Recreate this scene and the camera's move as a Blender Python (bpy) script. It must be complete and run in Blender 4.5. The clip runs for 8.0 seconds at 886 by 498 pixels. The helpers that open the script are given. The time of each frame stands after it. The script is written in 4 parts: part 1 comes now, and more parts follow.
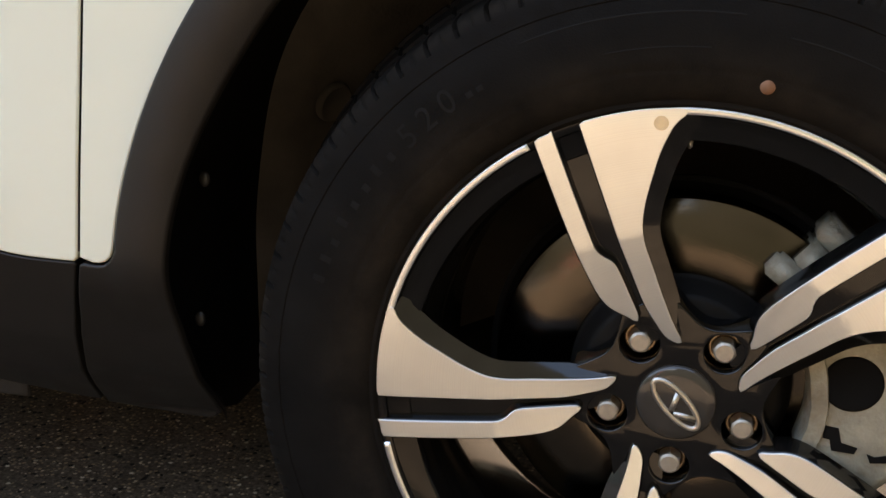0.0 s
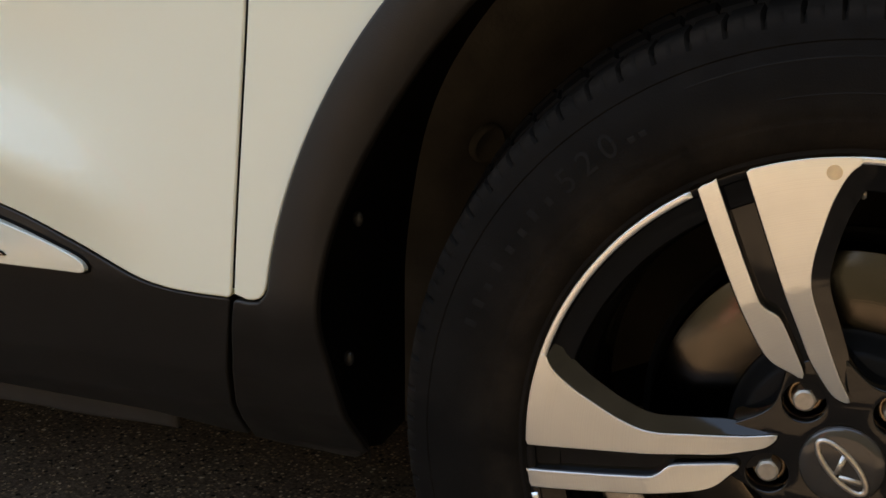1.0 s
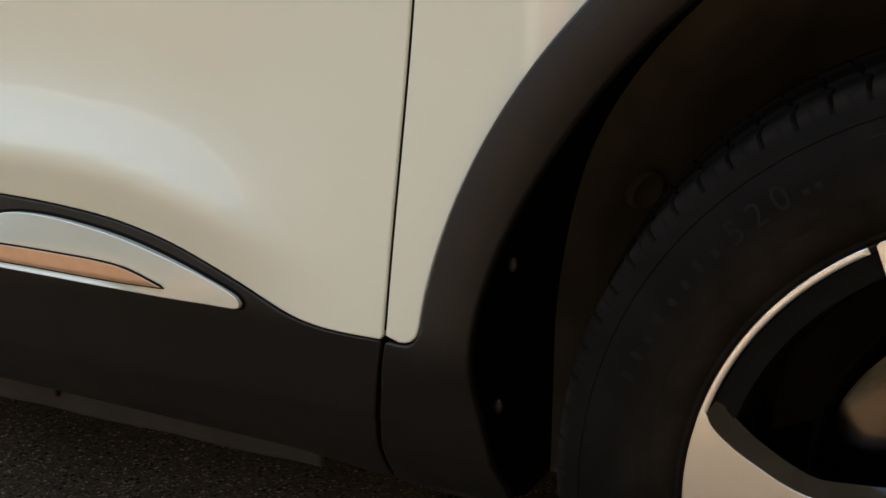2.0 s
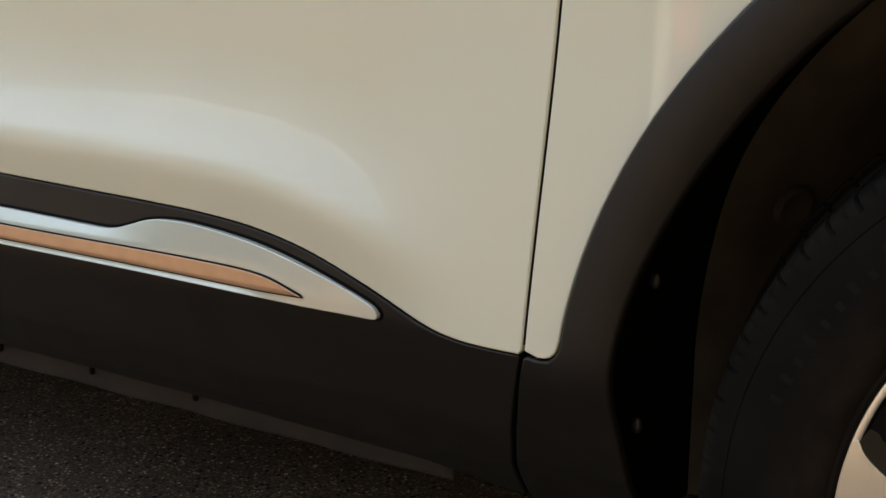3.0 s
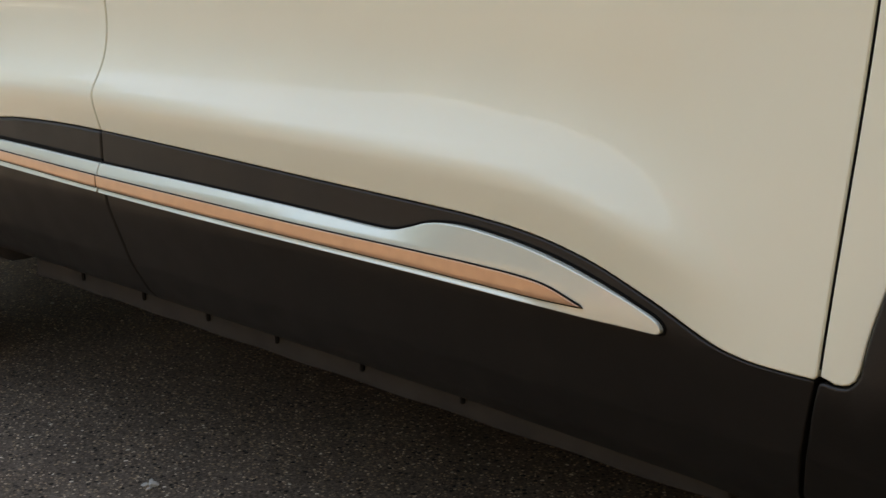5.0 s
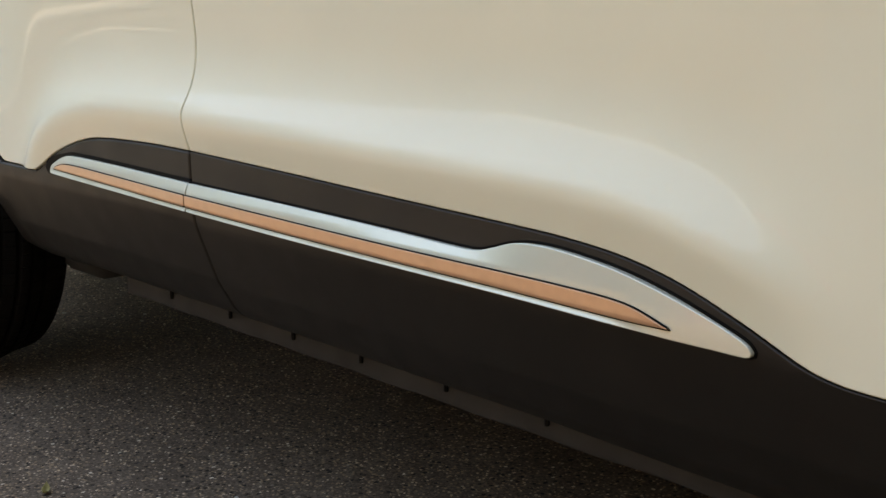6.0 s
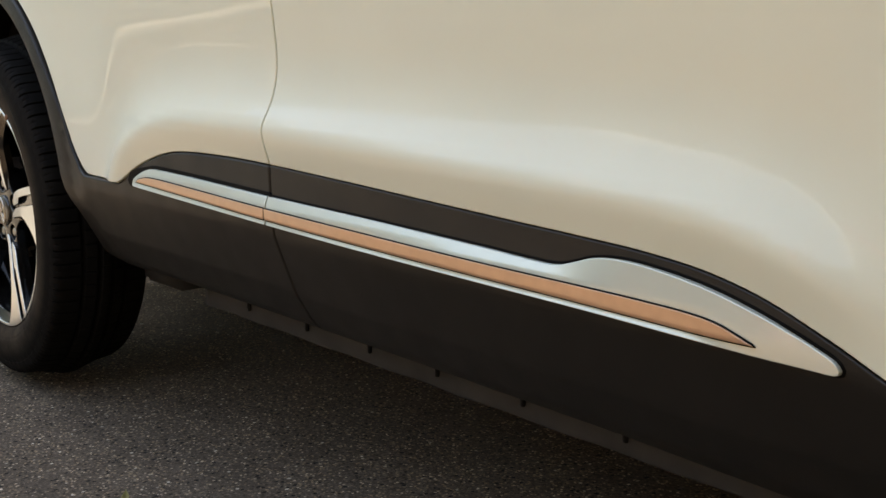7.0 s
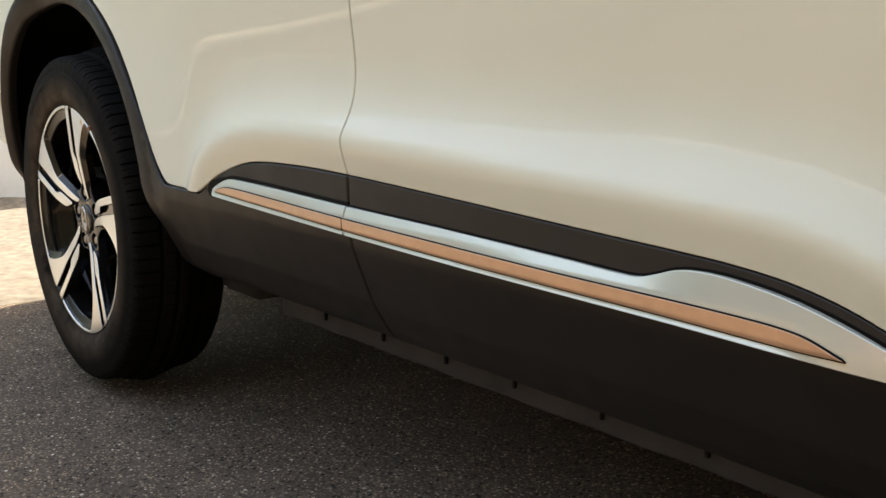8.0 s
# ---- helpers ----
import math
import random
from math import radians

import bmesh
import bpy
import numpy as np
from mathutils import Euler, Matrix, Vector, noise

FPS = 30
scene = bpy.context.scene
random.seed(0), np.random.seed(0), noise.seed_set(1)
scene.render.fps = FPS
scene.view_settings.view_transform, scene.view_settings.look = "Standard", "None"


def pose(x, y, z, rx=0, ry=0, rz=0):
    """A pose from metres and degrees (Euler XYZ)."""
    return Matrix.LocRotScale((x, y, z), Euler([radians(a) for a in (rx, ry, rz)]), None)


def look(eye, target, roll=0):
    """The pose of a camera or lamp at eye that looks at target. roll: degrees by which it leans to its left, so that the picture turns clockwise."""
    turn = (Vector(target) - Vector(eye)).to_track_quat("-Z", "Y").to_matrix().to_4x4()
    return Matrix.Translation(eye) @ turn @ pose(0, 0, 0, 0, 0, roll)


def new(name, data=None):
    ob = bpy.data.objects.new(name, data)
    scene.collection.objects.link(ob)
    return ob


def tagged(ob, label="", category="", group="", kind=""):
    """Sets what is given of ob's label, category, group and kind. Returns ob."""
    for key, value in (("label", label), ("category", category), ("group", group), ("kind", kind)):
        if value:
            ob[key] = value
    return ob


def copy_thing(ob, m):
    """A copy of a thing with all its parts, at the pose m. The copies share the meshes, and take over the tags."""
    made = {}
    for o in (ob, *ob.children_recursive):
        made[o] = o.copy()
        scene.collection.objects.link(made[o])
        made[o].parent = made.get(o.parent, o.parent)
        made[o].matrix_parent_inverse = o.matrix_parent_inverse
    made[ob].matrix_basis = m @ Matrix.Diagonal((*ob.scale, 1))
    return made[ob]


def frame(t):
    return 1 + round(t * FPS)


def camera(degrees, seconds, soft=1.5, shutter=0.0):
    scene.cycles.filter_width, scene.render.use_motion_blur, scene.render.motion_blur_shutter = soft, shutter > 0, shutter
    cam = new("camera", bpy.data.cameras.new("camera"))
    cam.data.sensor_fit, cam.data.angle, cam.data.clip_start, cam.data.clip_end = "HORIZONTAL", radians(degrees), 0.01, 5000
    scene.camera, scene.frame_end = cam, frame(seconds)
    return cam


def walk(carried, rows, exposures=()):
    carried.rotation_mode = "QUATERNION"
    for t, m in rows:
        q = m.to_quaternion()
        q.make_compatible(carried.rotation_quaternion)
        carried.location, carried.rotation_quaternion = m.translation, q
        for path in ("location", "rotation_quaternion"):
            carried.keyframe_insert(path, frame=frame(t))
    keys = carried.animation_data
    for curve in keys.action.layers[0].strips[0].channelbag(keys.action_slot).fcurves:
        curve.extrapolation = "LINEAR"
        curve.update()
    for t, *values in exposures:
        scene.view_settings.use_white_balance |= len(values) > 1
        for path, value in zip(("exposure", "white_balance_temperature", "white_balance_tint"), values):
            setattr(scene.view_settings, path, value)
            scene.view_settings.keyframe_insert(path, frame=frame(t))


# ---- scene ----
from mathutils.geometry import delaunay_2d_cdt
cam = camera(40.5, 8.0)
PATH = [
    (0, (0.017, -0.861, 0.72), (-0.417, 1.002, 0.134), 0.6),
    (0.5, (0.012, -0.851, 0.72), (-0.536, 0.988, 0.158), 0.3),
    (1, (-0.004, -0.848, 0.722), (-0.654, 0.968, 0.191), 0.3),
    (1.5, (-0.014, -0.84, 0.72), (-0.792, 0.935, 0.227), 0.2),
    (2, (-0.029, -0.837, 0.723), (-0.887, 0.908, 0.252), 0.5),
    (3.5, (-0.052, -0.835, 0.721), (-1.185, 0.751, 0.274), -0.2),
    (4, (-0.06, -0.84, 0.721), (-1.281, 0.68, 0.275), -0.5),
    (4.5, (-0.077, -0.84, 0.724), (-1.369, 0.618, 0.271), -0.3),
    (6, (-0.094, -0.833, 0.723), (-1.548, 0.476, 0.306), -1.1),
    (6.5, (-0.098, -0.842, 0.722), (-1.595, 0.422, 0.323), -1.2),
    (7, (-0.101, -0.842, 0.723), (-1.632, 0.384, 0.332), -1.4),
    (7.5, (-0.106, -0.845, 0.725), (-1.672, 0.337, 0.341), -1.7),
    (8, (-0.112, -0.844, 0.723), (-1.717, 0.29, 0.351), -1.8),
]
walk(cam, [(t, look(eye, target, roll)) for t, eye, target, roll in PATH], [(0, 3.30, 8200, 12), (0.5, 3.16, 8400, 12), (1.2, 2.80, 8800, 12), (4.5, 2.62, 9100, 12), (6, 2.82, 9200, 12), (8, 2.77, 9200, 12)])


# ---- light ----
SUN_AZ, SUN_EL = math.atan2(0.89, -0.45), radians(48)
world = bpy.data.worlds.new("sky")
scene.world = world
world.use_nodes = True
wn, wl = world.node_tree.nodes, world.node_tree.links
sky = wn.new("ShaderNodeTexSky")
sky.sky_type, sky.sun_disc = "NISHITA", False
sky.sun_elevation, sky.sun_rotation = SUN_EL, math.pi / 2 - SUN_AZ
sky.air_density, sky.dust_density, sky.ozone_density = 1.0, 1.5, 0.8
wl.new(sky.outputs[0], wn["Background"].inputs[0])
wn["Background"].inputs[1].default_value = 0.130
sun = new("sun", bpy.data.lights.new("sun", "SUN"))
sun.data.energy, sun.data.angle, sun.data.color = 3.0, radians(0.53), (1.0, 0.985, 0.965)
sun_dir = Vector((math.cos(SUN_AZ) * math.cos(SUN_EL), math.sin(SUN_AZ) * math.cos(SUN_EL), math.sin(SUN_EL)))
sun.matrix_world = look(sun_dir * 30, (0, 0, 0))


# ---- materials ----
def material(name, base, rough=0.5, metal=0.0, coat=0.0, spread=0.0, scale=40.0, bump=0.0, bump_scale=400.0,
             rough_spread=0.0, coat_rough=0.03, specular=0.5, stain=None, stain_scale=3.0, stain_amount=0.0):
    """A surface with colour variation at two scales, uneven roughness and fine relief."""
    m = bpy.data.materials.new(name)
    m.use_nodes = True
    n, l = m.node_tree.nodes, m.node_tree.links
    p = n["Principled BSDF"]
    p.inputs["Base Color"].default_value = (*base, 1)
    p.inputs["Roughness"].default_value = rough
    p.inputs["Metallic"].default_value = metal
    p.inputs["Coat Weight"].default_value = coat
    p.inputs["Coat Roughness"].default_value = coat_rough
    p.inputs["Specular IOR Level"].default_value = specular
    co = n.new("ShaderNodeTexCoord")
    colour = None
    if spread:
        t = n.new("ShaderNodeTexNoise")
        t.inputs["Scale"].default_value, t.inputs["Detail"].default_value = scale, 6
        l.new(co.outputs["Object"], t.inputs["Vector"])
        r = n.new("ShaderNodeMapRange")
        r.inputs["From Min"].default_value, r.inputs["From Max"].default_value = 0.3, 0.7
        r.inputs["To Min"].default_value, r.inputs["To Max"].default_value = 1 - spread, 1 + spread
        l.new(t.outputs["Fac"], r.inputs["Value"])
        mix = n.new("ShaderNodeMix")
        mix.data_type, mix.blend_type = "RGBA", "MULTIPLY"
        mix.inputs[0].default_value = 1
        mix.inputs[6].default_value = (*base, 1)
        l.new(r.outputs[0], mix.inputs[7])
        colour = mix.outputs[2]
    if stain:
        t = n.new("ShaderNodeTexNoise")
        t.inputs["Scale"].default_value, t.inputs["Detail"].default_value = stain_scale, 8
        t.inputs["Roughness"].default_value = 0.65
        l.new(co.outputs["Object"], t.inputs["Vector"])
        r = n.new("ShaderNodeMapRange")
        r.inputs["From Min"].default_value, r.inputs["From Max"].default_value = 0.48, 0.72
        r.inputs["To Max"].default_value = stain_amount
        l.new(t.outputs["Fac"], r.inputs["Value"])
        mix = n.new("ShaderNodeMix")
        mix.data_type = "RGBA"
        mix.inputs[6].default_value, mix.inputs[7].default_value = (*base, 1), (*stain, 1)
        if colour:
            l.new(colour, mix.inputs[6])
        l.new(r.outputs[0], mix.inputs[0])
        colour = mix.outputs[2]
    if colour:
        l.new(colour, p.inputs["Base Color"])
    if rough_spread:
        t = n.new("ShaderNodeTexNoise")
        t.inputs["Scale"].default_value, t.inputs["Detail"].default_value = 18, 5
        l.new(co.outputs["Object"], t.inputs["Vector"])
        r = n.new("ShaderNodeMapRange")
        r.inputs["From Min"].default_value, r.inputs["From Max"].default_value = 0.3, 0.7
        r.inputs["To Min"].default_value, r.inputs["To Max"].default_value = max(0.02, rough - rough_spread), rough + rough_spread
        l.new(t.outputs["Fac"], r.inputs["Value"])
        l.new(r.outputs[0], p.inputs["Roughness"])
    if bump:
        t = n.new("ShaderNodeTexNoise")
        t.inputs["Scale"].default_value, t.inputs["Detail"].default_value = bump_scale, 3
        l.new(co.outputs["Object"], t.inputs["Vector"])
        b = n.new("ShaderNodeBump")
        b.inputs["Strength"].default_value, b.inputs["Distance"].default_value = bump, 0.001
        l.new(t.outputs["Fac"], b.inputs["Height"])
        l.new(b.outputs[0], p.inputs["Normal"])
    return m


def turned(name, base, rough, metal, rings, strength, spread, drawn=0.0):
    """Metal turned on a lathe: fine rings round the wheel's axis in colour and relief."""
    m = bpy.data.materials.new(name)
    m.use_nodes = True
    n, l = m.node_tree.nodes, m.node_tree.links
    p = n["Principled BSDF"]
    p.inputs["Metallic"].default_value, p.inputs["Roughness"].default_value = metal, rough
    if drawn:
        around = n.new("ShaderNodeTangent")
        around.direction_type, around.axis = "RADIAL", "Y"
        l.new(around.outputs[0], p.inputs["Tangent"])
        p.inputs["Anisotropic"].default_value = drawn
    co = n.new("ShaderNodeTexCoord")
    flat = n.new("ShaderNodeVectorMath")
    flat.operation = "MULTIPLY"
    flat.inputs[1].default_value = (1, 0, 1)
    l.new(co.outputs["Object"], flat.inputs[0])
    ln = n.new("ShaderNodeVectorMath")
    ln.operation = "LENGTH"
    l.new(flat.outputs[0], ln.inputs[0])
    t = n.new("ShaderNodeTexNoise")
    t.noise_dimensions = "1D"
    t.inputs["Scale"].default_value, t.inputs["Detail"].default_value = rings, 4
    l.new(ln.outputs["Value"], t.inputs["W"])
    t2 = n.new("ShaderNodeTexNoise")
    t2.inputs["Scale"].default_value, t2.inputs["Detail"].default_value = 25, 6
    l.new(co.outputs["Object"], t2.inputs["Vector"])
    add = n.new("ShaderNodeMath")
    l.new(t.outputs["Fac"], add.inputs[0])
    l.new(t2.outputs["Fac"], add.inputs[1])
    r = n.new("ShaderNodeMapRange")
    r.inputs["From Min"].default_value, r.inputs["From Max"].default_value = 0.7, 1.3
    r.inputs["To Min"].default_value, r.inputs["To Max"].default_value = 1 - spread, 1 + spread
    l.new(add.outputs[0], r.inputs["Value"])
    mix = n.new("ShaderNodeMix")
    mix.data_type, mix.blend_type = "RGBA", "MULTIPLY"
    mix.inputs[0].default_value = 1
    mix.inputs[6].default_value = (*base, 1)
    l.new(r.outputs[0], mix.inputs[7])
    l.new(mix.outputs[2], p.inputs["Base Color"])
    b = n.new("ShaderNodeBump")
    b.inputs["Strength"].default_value, b.inputs["Distance"].default_value = strength, 0.0004
    l.new(t.outputs["Fac"], b.inputs["Height"])
    l.new(b.outputs[0], p.inputs["Normal"])
    return m


def asphalt_material():
    """Worn asphalt: brownish binder, small pale chips, dark pits, patches."""
    m = bpy.data.materials.new("asphalt")
    m.use_nodes = True
    n, l = m.node_tree.nodes, m.node_tree.links
    p = n["Principled BSDF"]
    p.inputs["Roughness"].default_value = 0.85
    p.inputs["Specular IOR Level"].default_value = 0.20
    co = n.new("ShaderNodeTexCoord")
    warp = n.new("ShaderNodeTexNoise")
    warp.inputs["Scale"].default_value, warp.inputs["Detail"].default_value = 260, 2
    l.new(co.outputs["Object"], warp.inputs["Vector"])
    shift = n.new("ShaderNodeVectorMath")
    shift.operation = "MULTIPLY_ADD"
    shift.inputs[1].default_value = (0.0045, 0.0045, 0.0045)
    l.new(warp.outputs["Color"], shift.inputs[0])
    l.new(co.outputs["Object"], shift.inputs[2])
    fine = n.new("ShaderNodeTexNoise")
    fine.inputs["Scale"].default_value, fine.inputs["Detail"].default_value, fine.inputs["Roughness"].default_value = 170, 6, 0.7
    l.new(co.outputs["Object"], fine.inputs["Vector"])
    ramp = n.new("ShaderNodeValToRGB")
    ramp.color_ramp.elements[0].position, ramp.color_ramp.elements[0].color = 0.37, (0.047, 0.0350, 0.0255, 1)
    ramp.color_ramp.elements[1].position, ramp.color_ramp.elements[1].color = 0.65, (0.172, 0.130, 0.094, 1)
    l.new(fine.outputs["Fac"], ramp.inputs[0])
    colour = ramp.outputs[0]
    heights = []
    for scale, low, high, size, tone in ((170, 0.60, 0.85, 0.38, (0.34, 0.235, 0.145)), (180, 0.82, 0.97, 0.36, (0.66, 0.50, 0.35)), (110, 0.955, 0.985, 0.30, (0.78, 0.67, 0.52)), (120, 0.82, 0.90, 0.42, (0.012, 0.010, 0.008))):
        v = n.new("ShaderNodeTexVoronoi")
        v.inputs["Scale"].default_value = scale
        l.new(shift.outputs[0], v.inputs["Vector"])
        sep = n.new("ShaderNodeSeparateColor")
        l.new(v.outputs["Color"], sep.inputs[0])
        pick = n.new("ShaderNodeMapRange")
        pick.inputs["From Min"].default_value, pick.inputs["From Max"].default_value = low, high
        l.new(sep.outputs[0], pick.inputs["Value"])
        near = n.new("ShaderNodeMapRange")
        near.inputs["From Min"].default_value, near.inputs["From Max"].default_value = size + 0.10, size - 0.08
        l.new(v.outputs["Distance"], near.inputs["Value"])
        both = n.new("ShaderNodeMath")
        both.operation = "MULTIPLY"
        l.new(pick.outputs[0], both.inputs[0])
        l.new(near.outputs[0], both.inputs[1])
        mix = n.new("ShaderNodeMix")
        mix.data_type = "RGBA"
        l.new(both.outputs[0], mix.inputs[0])
        l.new(colour, mix.inputs[6])
        mix.inputs[7].default_value = (*tone, 1)
        colour = mix.outputs[2]
        heights.append(both.outputs[0])
    for scale, low, high in ((1.6, 0.80, 1.22), (11, 0.86, 1.14)):
        t = n.new("ShaderNodeTexNoise")
        t.inputs["Scale"].default_value, t.inputs["Detail"].default_value = scale, 6
        l.new(co.outputs["Object"], t.inputs["Vector"])
        r = n.new("ShaderNodeMapRange")
        r.inputs["From Min"].default_value, r.inputs["From Max"].default_value = 0.3, 0.7
        r.inputs["To Min"].default_value, r.inputs["To Max"].default_value = low, high
        l.new(t.outputs["Fac"], r.inputs["Value"])
        mix = n.new("ShaderNodeMix")
        mix.data_type, mix.blend_type = "RGBA", "MULTIPLY"
        mix.inputs[0].default_value = 1
        l.new(colour, mix.inputs[6])
        l.new(r.outputs[0], mix.inputs[7])
        colour = mix.outputs[2]
    l.new(colour, p.inputs["Base Color"])
    add = n.new("ShaderNodeMath")
    l.new(fine.outputs["Fac"], add.inputs[0])
    l.new(heights[1], add.inputs[1])
    sub = n.new("ShaderNodeMath")
    sub.operation = "SUBTRACT"
    l.new(add.outputs[0], sub.inputs[0])
    l.new(heights[3], sub.inputs[1])
    b = n.new("ShaderNodeBump")
    b.inputs["Strength"].default_value, b.inputs["Distance"].default_value = 0.7, 0.003
    l.new(sub.outputs[0], b.inputs["Height"])
    l.new(b.outputs[0], p.inputs["Normal"])
    return m


PAINT = material("white_paint", (0.766, 0.767, 0.622), 0.34, coat=0.46, specular=0.15, spread=0.015, scale=6, coat_rough=0.015)
CLAD = material("black_plastic", (0.0098, 0.0084, 0.0071), 0.46, spread=0.12, scale=30, bump=0.25, bump_scale=900, rough_spread=0.06, stain=(0.022, 0.0185, 0.015), stain_amount=0.3, stain_scale=4, specular=0.38)
SILVER = material("silver_paint", (0.605, 0.640, 0.570), 0.26, metal=0.34, coat=0.30, spread=0.02, scale=20)
COPPER = material("copper_paint", (0.63, 0.375, 0.225), 0.30, metal=0.35, coat=0.8, spread=0.05, scale=60)
GLOSS_BLACK = material("gloss_black", (0.005, 0.005, 0.005), 0.10, coat=0.08, spread=0.1, scale=30, specular=0.3)
DARK_CHROME = material("dark_spoke_paint", (0.006, 0.0055, 0.005), 0.06, specular=0.5, spread=0.1, scale=40)
# dark caliper colour that holds the shade behind the rear spokes
SHADED_CALIPER = material("shaded_caliper", (0.026, 0.019, 0.014), 0.7, metal=0.2, spread=0.3, scale=40, bump=0.5, bump_scale=200)
# black of real parts, and shade painted in trim groove and door gap
BLACK_AND_SHADE = material("black_and_shade", (0.003, 0.003, 0.003), 0.6, spread=0.1, specular=0.08)
SHELL = material("underbody_black", (0.008, 0.0075, 0.007), 0.9, spread=0.3, scale=8, specular=0.05)
# darker liner for the rear wells, their shade put into the colour
SHADED_LINER = material("shaded_liner", (0.006, 0.0055, 0.005), 0.95, spread=0.3, scale=60, bump=0.5, bump_scale=300, specular=0.1)
RIVET = material("grey_rivet", (0.022, 0.020, 0.018), 0.45, spread=0.2, scale=200)
LINER = material("liner_plastic", (0.066, 0.055, 0.045), 0.75, spread=0.35, scale=14, bump=0.4, bump_scale=250, stain=(0.095, 0.070, 0.048), stain_amount=0.5, stain_scale=6, specular=0.2)
RUBBER = material("tyre_rubber", (0.0068, 0.0061, 0.0054), 0.72, spread=0.2, scale=25, bump=0.3, bump_scale=700, stain=(0.015, 0.0125, 0.010), stain_amount=0.35, stain_scale=9, specular=0.06)
nodes, links = RUBBER.node_tree.nodes, RUBBER.node_tree.links
shader = nodes["Principled BSDF"]
where = nodes.new("ShaderNodeTexCoord")
flat = nodes.new("ShaderNodeVectorMath")
flat.operation = "MULTIPLY"
flat.inputs[1].default_value = (1, 0, 1)
links.new(where.outputs["Object"], flat.inputs[0])
span = nodes.new("ShaderNodeVectorMath")
span.operation = "LENGTH"
links.new(flat.outputs[0], span.inputs[0])
band = nodes.new("ShaderNodeValToRGB")
band.color_ramp.elements[0].position, band.color_ramp.elements[0].color = 0.232, (0.2, 0.2, 0.2, 1)
band.color_ramp.elements[1].position, band.color_ramp.elements[1].color = 0.285, (0, 0, 0, 1)
peak = band.color_ramp.elements.new(0.248)
peak.color = (1, 1, 1, 1)
for spot, level in ((0.322, 0.0), (0.331, 1.0), (0.339, 0.0)):   # a lighter ring on the shoulder
    level_stop = band.color_ramp.elements.new(spot)
    level_stop.color = (level, level, level, 1)
links.new(span.outputs["Value"], band.inputs[0])
cloud = nodes.new("ShaderNodeTexNoise")
cloud.inputs["Scale"].default_value, cloud.inputs["Detail"].default_value, cloud.inputs["Roughness"].default_value = 11, 8, 0.7
links.new(where.outputs["Object"], cloud.inputs["Vector"])
thin = nodes.new("ShaderNodeMapRange")
thin.inputs["From Min"].default_value, thin.inputs["From Max"].default_value, thin.inputs["To Max"].default_value = 0.40, 0.80, 0.45
links.new(cloud.outputs["Fac"], thin.inputs["Value"])
amount = nodes.new("ShaderNodeMath")
amount.operation = "MULTIPLY"
links.new(band.outputs[0], amount.inputs[0])
links.new(thin.outputs[0], amount.inputs[1])
dusty = nodes.new("ShaderNodeMix")
dusty.data_type = "RGBA"
dusty.inputs[7].default_value = (0.070, 0.053, 0.038, 1)
links.new(shader.inputs["Base Color"].links[0].from_socket, dusty.inputs[6])
links.new(amount.outputs[0], dusty.inputs[0])
links.new(dusty.outputs[2], shader.inputs["Base Color"])
SCUFF = material("tyre_lettering", (0.0078, 0.0071, 0.0064), 0.70, spread=0.2, specular=0.14)
MACHINED = turned("machined_alloy", (0.91, 0.965, 0.985), 0.30, 1.0, 1500, 0.12, 0.05)
STEEL = turned("brake_steel", (0.084, 0.073, 0.060), 0.15, 1.0, 900, 0.14, 0.15, drawn=0.35)
BELL = material("painted_bell", (0.005, 0.0045, 0.004), 0.55, spread=0.2, scale=60, specular=0.15)
CAST = material("cast_alloy", (0.39, 0.365, 0.285), 0.55, metal=0.2, spread=0.25, scale=45, bump=0.8, bump_scale=300, stain=(0.16, 0.11, 0.06), stain_amount=0.7, stain_scale=25)
CHROME = material("worn_chrome", (0.56, 0.52, 0.46), 0.32, metal=0.9, spread=0.12, scale=120, rough_spread=0.1)
PRIMER = material("grey_sealer", (0.032, 0.029, 0.027), 0.75, spread=0.3, scale=12, stain=(0.012, 0.011, 0.010), stain_amount=0.7, stain_scale=18)
ORANGE = material("orange_mark", (0.22, 0.10, 0.05), 0.7, spread=0.2, scale=150)
ASPHALT = asphalt_material()
WALL_WHITE = material("white_stucco", (0.72, 0.70, 0.66), 0.8, spread=0.08, scale=5, bump=0.3, bump_scale=120, stain=(0.45, 0.42, 0.36), stain_amount=0.4, stain_scale=1.5)
WALL_BEIGE = material("olive_stucco", (0.060, 0.057, 0.044), 0.95, specular=0.1, spread=0.2, scale=3, bump=0.3, bump_scale=100, stain=(0.035, 0.040, 0.022), stain_amount=0.6, stain_scale=0.8)
RED_PAINT = material("red_paint", (0.62, 0.12, 0.11), 0.5, spread=0.1)
WALL_GREEN = material("green_stucco", (0.50, 0.56, 0.46), 0.85, spread=0.1, scale=2, bump=0.3, bump_scale=80)
PALE_STONE = material("pale_stone", (0.45, 0.42, 0.36), 0.8, spread=0.25, scale=150, bump=0.6, bump_scale=500)
DIRT = material("dry_dirt", (0.215, 0.172, 0.125), 0.9, spread=0.35, scale=30, bump=0.8, bump_scale=160, specular=0.1)
# sunlit look of the ground, put into a paler colour
SUNLIT_GROUND = material("sunlit_ground", (0.120, 0.110, 0.095), 0.9, spread=0.3, scale=25, bump=0.4, bump_scale=200, stain=(0.075, 0.062, 0.047), stain_amount=0.7, stain_scale=7, specular=0.15)
LEAF = material("dry_leaf", (0.20, 0.17, 0.05), 0.7, spread=0.3, scale=200)


